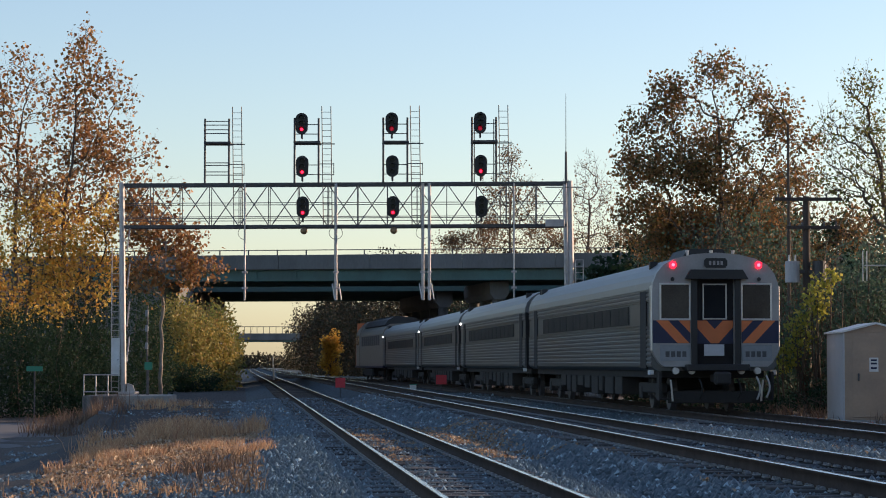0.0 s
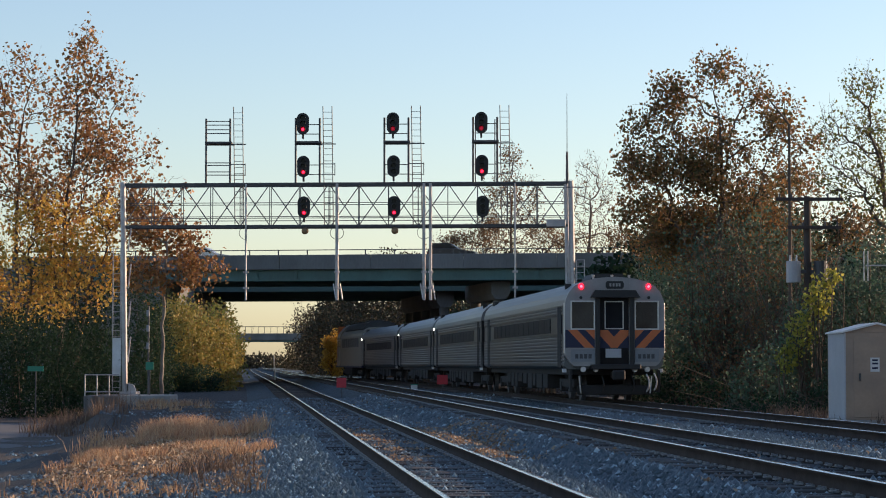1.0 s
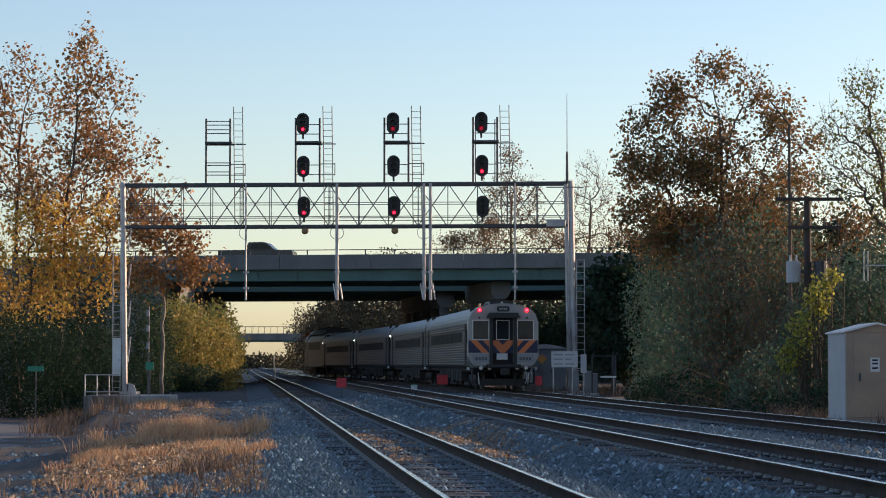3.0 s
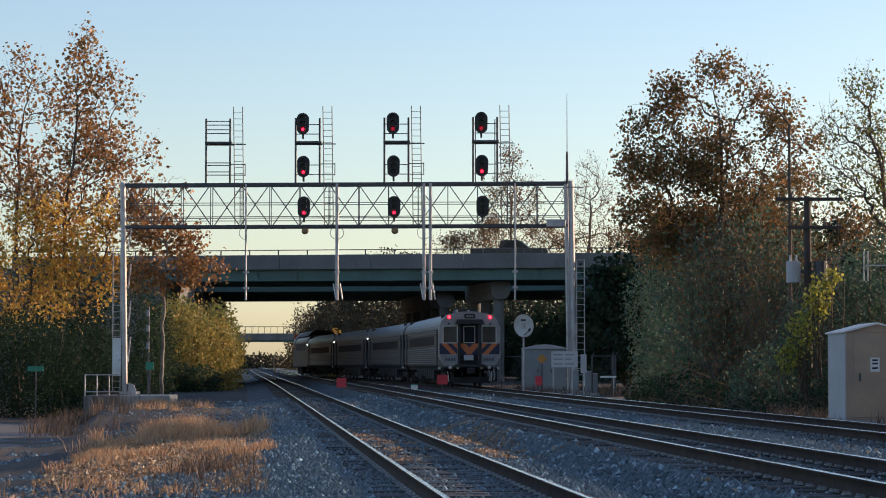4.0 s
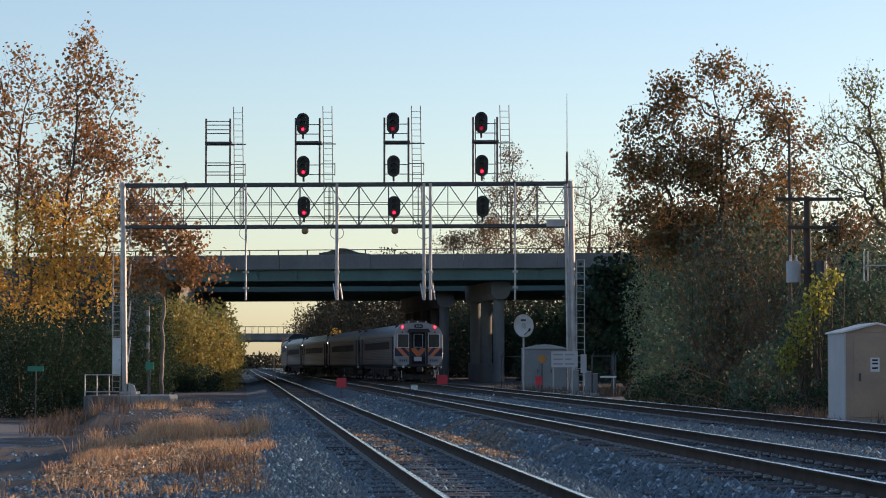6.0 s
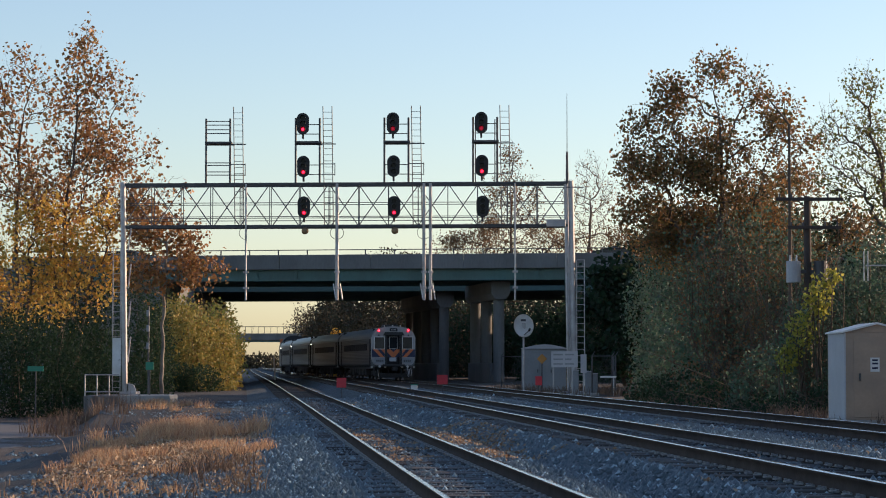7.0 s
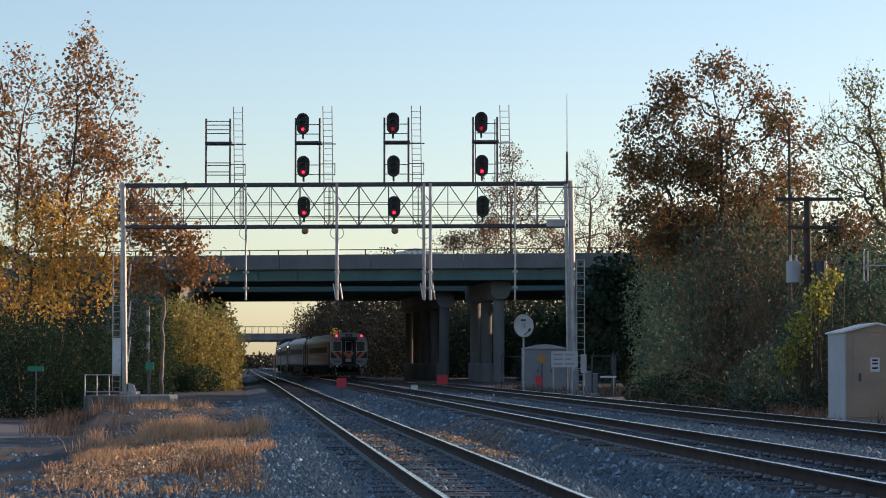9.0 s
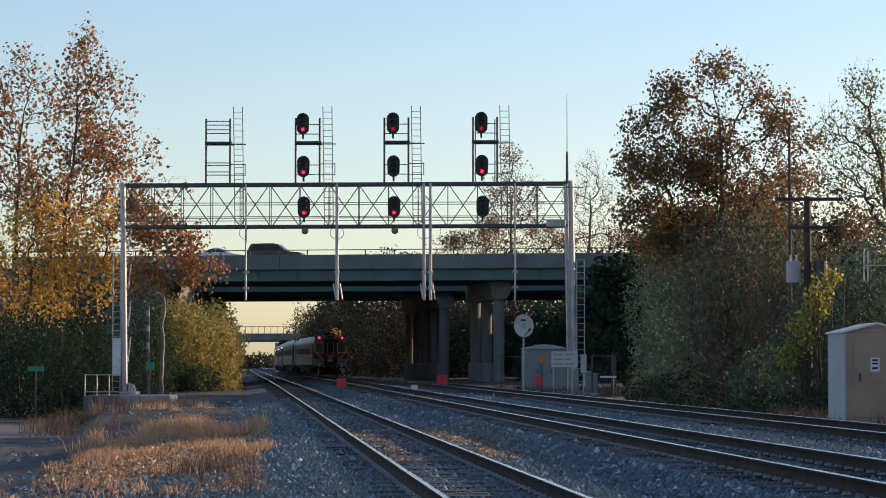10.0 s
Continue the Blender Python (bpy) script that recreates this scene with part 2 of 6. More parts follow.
def smooth01(t):
    t = min(max(t, 0.0), 1.0)
    return t * t * (3 - 2 * t)


# ---- lines of the railway: the middle of each track at the distance y ----
LEAN = -0.0805


def track_x(k, y):
    bend = -0.9 * smooth01((y - 140) / 360)
    if k == 1:
        return 0.817 + LEAN * (y - 25.6) + bend
    if k == 2:
        return 4.64 + LEAN * (y - 29.8) + bend
    return 5.0 + LEAN * (y - 82.4) - 5.9 * smooth01((y - 140) / 150)


TRACK_Z = {1: 0.0, 2: 0.24, 3: 0.24}


def ground_z(x, y):
    s = x - track_x(1, y)
    knots = ((-60, -1.2), (-9, -1.1), (-6.5, -0.75), (-5, -0.5), (-3.2, -0.46), (-1.75, -0.228), (1.6, -0.228), (2.1, -0.26), (2.7, -0.005), (11.0, 0.01),
             (11.6, -0.12), (13, -0.05), (40, 0.3))
    if s <= knots[0][0]:
        z = knots[0][1]
    elif s >= knots[-1][0]:
        z = knots[-1][1]
    else:
        for (a, za), (b, zb) in zip(knots, knots[1:]):
            if a <= s <= b:
                z = za + (zb - za) * (s - a) / (b - a)
                break
    # made-up ground round the foot of the gantry
    if y > 84 and s < -3:
        z += smooth01((y - 84) / 18) * max(0.0, -0.38 - z) * smooth01((s + 9.4) / 0.7)
    return z


# ---- ground ----
def build_ground():
    ss = [-1500, -600, -250, -120, -60, -40, -25, -18, -14, -12, -10.5, -9.4, -9.0, -8.6, -8, -7, -6.5, -6, -5.5, -5, -4.5, -4, -3.6, -3.2, -2.8, -2.3, -1.75, -1, 0, 1, 1.6, 2.1, 2.7,
          3.5, 4.5, 5.5, 6.5, 7.5, 8.5, 9.5, 10.4, 11.0, 11.6, 12.3, 13, 15, 18, 24, 40, 80, 200, 600, 1500]
    ys = [-200, -60, -20, 0, 8] + list(np.arange(14, 80, 1.0)) + list(np.arange(80, 160, 3.0)) + list(np.arange(160, 420, 10.0)) + [450, 520, 650, 900, 1400, 2400, 4500]
    verts = []
    for y in ys:
        for s in ss:
            x = track_x(1, y) + s
            z = ground_z(x, y)
            if abs(s) < 30 and y < 160:
                z += 0.035 * noise.noise(Vector((x * 0.9, y * 0.9, 0))) + (0.05 * noise.noise(Vector((x * 0.3, y * 0.3, 3))) if s < -3.5 else 0)
            verts.append((x, y, z))
    n = len(ss)
    faces = [(j * n + i, j * n + i + 1, (j + 1) * n + i + 1, (j + 1) * n + i) for j in range(len(ys) - 1) for i in range(n - 1)]
    me = mesh_np("ground", verts, faces, M["soil"])
    me.materials.append(M["ballast"])
    me.materials.append(M["shaded_dirt"])
    idx = []
    for j in range(len(ys) - 1):
        for i in range(n - 1):
            mid = (ss[i] + ss[i + 1]) / 2
            # index 2: the strip left of track 1, coloured dark for shade
            idx.append(1 if -2.9 < mid < 12.2 else 2 if -7.6 < mid < 0 else 0)
    me.polygons.foreach_set("material_index", idx)
    me.polygons.foreach_set("use_smooth", [True] * len(me.polygons))
    tagged(new("ground", me), "brown soil and a dirt strip coloured dark for shade beside grey crushed-stone railway ballast", "ground", kind="structure")


build_ground()


def build_road():
    pts = []
    for y in np.arange(60, 104, 2.0):
        pts.append((y, -26.0, -12.6 - 0.022 * (y - 64) + 0.25 * math.sin(y * 0.5)))
    bm = B()
    rows = []
    for y, x0, x1 in pts:
        rows.append([bm.verts.new((x, y, -1.02 - 0.03 * abs(i - 3))) for i, x in enumerate(np.linspace(x0, x1, 7))])
    for a, b in zip(rows, rows[1:]):
        for i in range(6):
            bm.faces.new((a[i], a[i + 1], b[i + 1], b[i]))
    r = bmesh.ops.extrude_face_region(bm, geom=bm.faces[:])
    for v in r["geom"]:
        if isinstance(v, bmesh.types.BMVert):
            v.co.z -= 0.3
    me = bpy.data.meshes.new("road")
    bmesh.ops.recalc_face_normals(bm, faces=bm.faces[:])
    bm.to_mesh(me)
    bm.free()
    me.materials.append(M["asphalt"])
    tagged(new("road", me), "worn grey asphalt lane beside dry weeds", "road", kind="structure")


build_road()


# ---- tracks ----
def build_track(k):
    tr = thing("railway_track", "steel rails with polished heads on weathered wooden sleepers", "railway track", kind="structure", group="parallel railway tracks")
    z0 = TRACK_Z[k]
    ys = list(np.arange(-30, 130, 5.0)) + list(np.arange(130, 420, 6.0)) + [460, 560, 760, 1100]
    # foot, web and head of one rail
    prof = [(-0.07, -0.175), (0.07, -0.175), (0.07, -0.16), (0.012, -0.14), (0.012, -0.045), (0.036, -0.035), (0.036, -0.006), (0.028, 0.0), (-0.028, 0.0), (-0.036, -0.006),
            (-0.036, -0.035), (-0.012, -0.045), (-0.012, -0.14), (-0.07, -0.16)]
    for side in (-1, 1):
        verts, faces, mi = [], [], []
        for y in ys:
            xc = track_x(k, y) + side * 0.7525
            verts += [(xc + px, y, z0 + pz) for px, pz in prof]
        n = len(prof)
        for j in range(len(ys) - 1):
            for i in range(n):
                a, b = j * n + i, j * n + (i + 1) % n
                faces.append((a, b, b + n, a + n))
                mi.append(1 if i in (6, 7, 8) else 0)
        me = mesh_np("rail", verts, faces, M["rail_web"])
        me.materials.append(M["rail_head"])
        me.polygons.foreach_set("material_index", mi)
        part_me("rail", me, None, tr)
    rng = random.Random(k)
    tie = box(B(), -1.3, 1.3, -0.115, 0.115, -0.19, 0.0, 0.012)
    tie_me = bpy.data.meshes.new("sleeper")
    tie.to_mesh(tie_me)
    tie.free()
    tie_me.materials.append(M["tie"])
    # steel plate with two raised shoulders and spike heads under each rail
    bm = box(B(), -0.145, 0.145, -0.085, 0.085, 0.0, 0.018)
    for sx in (-1, 1):
        box(bm, sx * 0.085 - 0.012, sx * 0.085 + 0.012, -0.08, 0.08, 0.018, 0.032)
        box(bm, sx * 0.12 - 0.016, sx * 0.12 + 0.016, -0.05 * sx - 0.02, -0.05 * sx + 0.02, 0.018, 0.04)
    plate_me = bpy.data.meshes.new("tie_plate")
    bm.to_mesh(plate_me)
    bm.free()
    plate_me.materials.append(M["plate"])
    rest_v, rest_f = [], []
    y, count = 17.0, 0
    cube = np.array([(sx, sy, sz) for sx in (-1.3, 1.3) for sy in (-0.115, 0.115) for sz in (-0.19, 0.0)], np.float32)
    quads = np.array([(0, 1, 3, 2), (4, 6, 7, 5), (0, 4, 5, 1), (2, 3, 7, 6), (0, 2, 6, 4), (1, 5, 7, 3)])
    while y < 330:
        x = track_x(k, y) + rng.uniform(-0.05, 0.05)
        zt = z0 - 0.178 + rng.uniform(-0.02, 0.006)
        turn = math.degrees(math.atan(-LEAN)) + rng.uniform(-0.8, 0.8)
        if count < 150:
            ob = new("sleeper", tie_me)
            ob.parent = tr
            ob.matrix_basis = pose(x, y, zt, rng.uniform(-0.5, 0.5), rng.uniform(-0.4, 0.4), turn)
            for side in (-1, 1):
                ob = new("tie_plate", plate_me)
                ob.parent = tr
                ob.matrix_basis = pose(track_x(k, y) + side * 0.7525, y, z0 - 0.177, 0, side * 2.0, turn)
        else:
            rest_v.append(cube + np.array((x, y, zt)))
            rest_f.append(quads + 8 * len(rest_f))
        count += 1
        y += 0.55
    ob = part_me("far_sleepers", mesh_np("far_sleepers", np.concatenate(rest_v), np.concatenate(rest_f), M["tie_far"]), None, tr)
    ob["kind"] = "stuff"


for k in (1, 2, 3):
    build_track(k)


# ---- trees ----
def tube_mesh(segs, sides=5):
    """Tapered limbs: rows of (a, b, ra, rb)."""
    a = np.array([s[0] for s in segs], np.float64)
    b = np.array([s[1] for s in segs], np.float64)
    ra = np.array([s[2] for s in segs])[:, None]
    rb = np.array([s[3] for s in segs])[:, None]
    d = b - a
    d /= np.maximum(np.linalg.norm(d, axis=1, keepdims=True), 1e-6)
    ref = np.where(np.abs(d[:, 2:3]) > 0.9, np.array([[1.0, 0, 0]]), np.array([[0, 0, 1.0]]))
    u = np.cross(d, ref)
    u /= np.linalg.norm(u, axis=1, keepdims=True)
    w = np.cross(d, u)
    vs = []
    for base, r in ((a, ra), (b, rb)):
        for i in range(sides):
            t = 2 * math.pi * i / sides
            vs.append(base + r * (math.cos(t) * u + math.sin(t) * w))
    v = np.stack(vs, axis=1)                       # n, 2*sides, 3
    off = (np.arange(len(segs)) * 2 * sides)[:, None, None]
    f = np.array([(i, (i + 1) % sides, sides + (i + 1) % sides, sides + i) for i in range(sides)])[None]
    return v.reshape(-1, 3), (f + off).reshape(-1, 4)


def leaf_mesh(centres, size, rng, flat=0.0):
    """Folded four-cornered leaves at the given places, turned at random."""
    c = np.asarray(centres, np.float64)
    n = len(c)
    d = rng.normal(size=(n, 3))
    d[:, 2] -= 0.5
    d /= np.linalg.norm(d, axis=1, keepdims=True)
    e = rng.normal(size=(n, 3))
    if flat:
        d[:, 2] *= 1 - flat
        e[:, 2] *= 1 - flat
    e = np.cross(d, e)
    e /= np.linalg.norm(e, axis=1, keepdims=True)
    s = size * rng.uniform(0.6, 1.35, size=(n, 1))
    nrm = np.cross(d, e)
    p = np.stack([c, c + 0.5 * s * d + 0.42 * s * e + 0.08 * s * nrm, c + s * d, c + 0.5 * s * d - 0.42 * s * e + 0.08 * s * nrm], axis=1)
    return p.reshape(-1, 3), np.arange(4 * n).reshape(-1, 4)


def unit(rs):
    v = Vector((rs.gauss(0, 1), rs.gauss(0, 1), rs.gauss(0, 1)))
    return v.normalized()


def tree(name, label, x, y, height, spread, seed, leaves, size, leaf="leaf_rust", bark="bark", low=0.25, up=0.75, lean=(0, 0), trunk=None, tops=1, fine=3, z=None):
    """A tree: tapered trunks that fork into limbs, branches and twigs, with leaves on the twigs. low: where the crown starts; up: how steep the limbs rise."""
    rs, rng = random.Random(seed), np.random.default_rng(seed)
    segs, tips = [], []
    r0 = trunk or height * 0.013

    def limb(p, d, length, r, level):
        n = 5 if level < 2 else 3
        step = length / n
        pts = [p]
        for i in range(n):
            d = (d + 0.16 * unit(rs) + Vector((0, 0, 0.05 * up))).normalized()
            q = p + d * step
            ra, rb = r * (1 - i / n * 0.8), r * (1 - (i + 1) / n * 0.8)
            segs.append((p, q, max(ra, 0.006), max(rb, 0.005)))
            if level >= 2:
                tips.append((p, q, level))
            elif i >= 1:
                for _ in range(2 if level == 0 else fine):
                    side = unit(rs).cross(d).normalized()
                    dd = (d * rs.uniform(0.4, 0.9) + side * rs.uniform(0.5, 1.0) + Vector((0, 0, 0.2 * up))).normalized()
                    limb(q, dd, length * rs.uniform(0.28, 0.5), rb * 0.5, level + 1)
            p = q
        tips.append((p - d * step, p, level))

    for t in range(tops):
        p = Vector((rs.uniform(-0.25, 0.25) * (tops > 1), rs.uniform(-0.25, 0.25) * (tops > 1), -0.3))
        a = 2 * math.pi * t / tops + rs.uniform(0, 1)
        tilt = 0.0 if tops == 1 else rs.uniform(0.12, 0.3)
        d = Vector((math.cos(a) * tilt + lean[0], math.sin(a) * tilt + lean[1], 1)).normalized()
        h = height * (1 if t == 0 else rs.uniform(0.75, 0.97))
        n = 12
        for i in range(n):
            d = (d + 0.05 * unit(rs) + Vector((0, 0, 0.06))).normalized()
            q = p + d * (h / n)
            f0, f1 = i / n, (i + 1) / n
            segs.append((p, q, r0 * (1 - f0) ** 0.8 + 0.015, r0 * (1 - f1) ** 0.8 + 0.01))
            if f1 >= low:
                g = (f1 - low) / (1 - low)
                reach = spread * (0.35 + 0.65 * math.sin(math.pi * min(g * 0.85 + 0.2, 1.0))) * (1 if tops == 1 else 0.75)
                for _ in range(3 if tops == 1 else 2):
                    b = rs.uniform(0, 2 * math.pi)
                    dd = Vector((math.cos(b), math.sin(b), up * rs.uniform(0.6, 1.3) + 0.5 * g)).normalized()
                    limb(p.lerp(q, rs.random()), dd, reach * rs.uniform(0.6, 1.1), r0 * (1 - f1) * 0.4 + 0.02, 0 if f1 < 0.8 else 1)
            p = q
        tips.append((p, p + d * 0.5, 2))
    root = thing(name, label, "tree", pose(x, y, ground_z(x, y) if z is None else z))
    thick = [q for q in segs if q[2] > 0.03]
    v, f = tube_mesh(thick, 6)
    part_me("trunk", mesh_np("trunk", v, f, M[bark]), None, root)
    v, f = tube_mesh([q for q in segs if q[2] <= 0.03], 3)
    part_me("branchwork", mesh_np("branchwork", v, f, M[bark]), None, root)["kind"] = "stuff"
    # leaves sit in small bunches along the twigs, some twigs stay bare
    A = np.array([t[0] for t in tips])
    Bq = np.array([t[1] for t in tips])
    w = np.array([0.5 + noise.noise(Vector(t[1]) * 0.45) for t in tips]).clip(0.05, 1) ** 1.2
    pick = rng.choice(len(tips), size=max(leaves // 4, 1), p=w / w.sum())
    c = A[pick] + (Bq[pick] - A[pick]) * rng.random((len(pick), 1))
    c = np.repeat(c, 4, axis=0) + rng.normal(scale=size * 1.1, size=(4 * len(pick), 3))
    v, f = leaf_mesh(c, size, rng)
    part_me("crown", mesh_np("crown", v, f, M[leaf]), None, root)["kind"] = "stuff"
    return root


def lobed_tree(name, label, x, y, lobes, twigs, per, size, leaf, seed, bark="bark", trunk=0.2, top=0.85, stray=0.28, z=None, tip=0.006):
    """A tree whose limbs grow from the trunk into the lobes of its crown, rows of (x, y, z, rx, ry, rz, share); per: leaves on each twig."""
    rng = np.random.default_rng(seed)
    z0 = ground_z(x, y) if z is None else z
    lob = np.array([l[:6] for l in lobes])
    lob[:, 2] -= z0
    share = np.array([l[6] * (l[3] * l[4] * l[5]) ** (2 / 3) for l in lobes])
    # the trunk leans towards the highest lobe
    peak = lob[np.argmax(lob[:, 2])][:3]
    n = 14
    tr = [np.array((0.0, 0.0, -0.3))]
    for i in range(1, n + 1):
        f = i / n * top
        tr.append(np.array((peak[0] * f ** 1.6, peak[1] * f ** 1.6, peak[2] * f)) + rng.normal(scale=0.004 * peak[2], size=3) * (1, 1, 0.2) * min(1.0, i / 5))
    which = rng.choice(len(lob), size=twigs, p=share / share.sum())
    d = rng.normal(size=(twigs, 3))
    d /= np.linalg.norm(d, axis=1, keepdims=True)
    want = lob[which, :3] + d * (rng.random((twigs, 1)) ** 0.42) * lob[which, 3:]
    want = want[want[:, 2] > 0.5]
    m = len(want)
    nodes, parent, length = list(tr), [-1] + list(range(n)), [0.0]
    for i in range(1, n + 1):
        length.append(length[-1] + np.linalg.norm(tr[i] - tr[i - 1]))
    best, src = np.full(m, 1e9), np.zeros(m, int)

    def offer(k):
        gap = want - nodes[k]
        dist = np.linalg.norm(gap, axis=1)
        cost = dist + 0.30 * length[k] + 0.55 * np.maximum(0, nodes[k][2] + 0.25 * dist - want[:, 2]) + 0.02 * dist ** 2
        better = (cost < best) & live
        best[better], src[better] = cost[better], k

    live = np.ones(m, bool)
    for k in range(3, n + 1):
        offer(k)
    order = []
    for _ in range(m):
        i = int(np.argmin(np.where(live, best, 1e9)))
        live[i] = False
        p = src[i]
        a, b = nodes[p], want[i]
        dist = np.linalg.norm(b - a)
        mid = (a + b) / 2 + rng.normal(scale=0.045, size=3) * dist + np.array((0, 0, -0.06 * dist))
        for q in (mid, b):
            nodes.append(q)
            parent.append(p)
            length.append(length[p] + np.linalg.norm(q - nodes[p]))
            p = len(nodes) - 1
            offer(p)
        order.append(p)
    load = np.ones(len(nodes))
    kids = np.zeros(len(nodes), int)
    for k in range(len(nodes) - 1, 0, -1):
        load[parent[k]] += load[k]
        kids[parent[k]] += 1
    rad = np.minimum(tip * load ** 0.40, trunk * 0.7)
    for i in range(n + 1):
        rad[i] = max(rad[i], trunk * (1 - 0.8 * i / n))
    segs = [(nodes[parent[k]], nodes[k], rad[k] if k > n else rad[parent[k]], rad[k] * (0.9 if kids[k] else 0.6)) for k in range(1, len(nodes))]
    # bare twiglets beyond the last leaves
    ends = order
    for k in ends:
        a = nodes[k]
        d = a - nodes[parent[k]]
        for _ in range(2):
            q = d / max(np.linalg.norm(d), 1e-3) + rng.normal(scale=0.7, size=3) + np.array((0, 0, 0.35))
            segs.append((a, a + q * rng.uniform(0.15, 0.45) * stray * 2.2, tip * 0.8, tip * 0.5))
    root = thing(name, label, "tree", pose(x, y, z0))
    v, f = tube_mesh([q for q in segs if q[2] > 0.03], 7)
    part_me("trunk", mesh_np("trunk", v, f, M[bark]), None, root, smooth=True)
    v, f = tube_mesh([q for q in segs if q[2] <= 0.03], 4)
    part_me("branchwork", mesh_np("branchwork", v, f, M[bark]), None, root)["kind"] = "stuff"
    A = np.array([nodes[parent[k]] for k in ends])
    Bq = np.array([nodes[k] for k in ends])
    full = np.array([0.5 + 0.9 * noise.noise(Vector(q) * 0.6 + Vector((seed, 0, 0))) for q in Bq]).clip(0.12, 1.2)
    count = rng.poisson(per * full)
    c = np.repeat(A, count, axis=0) + np.repeat(Bq - A, count, axis=0) * rng.uniform(0.35, 1.15, (count.sum(), 1)) + rng.normal(scale=stray, size=(count.sum(), 3))
    v, f = leaf_mesh(c, size, rng)
    part_me("crown", mesh_np("crown", v, f, M[leaf]), None, root)["kind"] = "stuff"
    return root


def thicket(name, label, blobs, leaves, size, leaf, seed, stems=40, category="bush", z=None):
    """Undergrowth: stems that fan out from the ground, hung with leaves, in overlapping rounded masses (x, y, z, rx, ry, rz)."""
    rng, rs = np.random.default_rng(seed), random.Random(seed)
    x0, y0 = blobs[0][0], blobs[0][1]
    z0 = ground_z(x0, y0) if z is None else z
    root = thing(name, label, category, pose(x0, y0, z0))
    vol = np.array([b[3] * b[4] * b[5] for b in blobs]) ** (2 / 3)
    pts, segs = [], []
    for b, share in zip(blobs, vol / vol.sum()):
        n = int(leaves * share)
        d = rng.normal(size=(n, 3))
        d /= np.linalg.norm(d, axis=1, keepdims=True)
        lump = np.array([noise.noise(Vector(q) * 2.3 + Vector((b[0], b[1], seed))) for q in d])
        fine = np.array([noise.noise(Vector(q) * 6.0 + Vector((seed, b[0], b[1]))) for q in d])
        r = (rng.random(n) ** 0.22) * (1 + 0.34 * lump + 0.22 * fine) + rng.normal(scale=0.05, size=n)
        pts.append(np.array(b[:3]) + d * r[:, None] * np.array(b[3:]) - np.array((x0, y0, z0)))
        for _ in range(max(3, int(stems * share))):
            a = Vector((b[0] - x0 + rs.gauss(0, 0.3) * b[3], b[1] - y0 + rs.gauss(0, 0.3) * b[4], -0.1))
            e = Vector(b[:3]) - Vector((x0, y0, z0)) + Vector((rs.gauss(0, 0.55) * b[3], rs.gauss(0, 0.55) * b[4], abs(rs.gauss(0.3, 0.5)) * b[5]))
            mid = a.lerp(e, 0.5) + unit(rs) * 0.15 * b[5]
            r = rs.uniform(0.012, 0.035)
            segs += [(a, mid, r, r * 0.7), (mid, e, r * 0.7, 0.006)]
            for _ in range(3):
                s = mid.lerp(e, rs.random())
                segs.append((s, s + (unit(rs) + Vector((0, 0, 0.5))) * 0.35 * b[5] * rs.random(), r * 0.45, 0.005))
    v, f = tube_mesh(segs, 4)
    part_me("stemwork", mesh_np("stemwork", v, f, M["bark"]), None, root)["kind"] = "stuff"
    c = np.concatenate(pts)
    c = c[c[:, 2] > 0.02]
    v, f = leaf_mesh(c, size, rng)
    part_me("foliage", mesh_np("foliage", v, f, M[leaf]), None, root)["kind"] = "stuff"
    return root


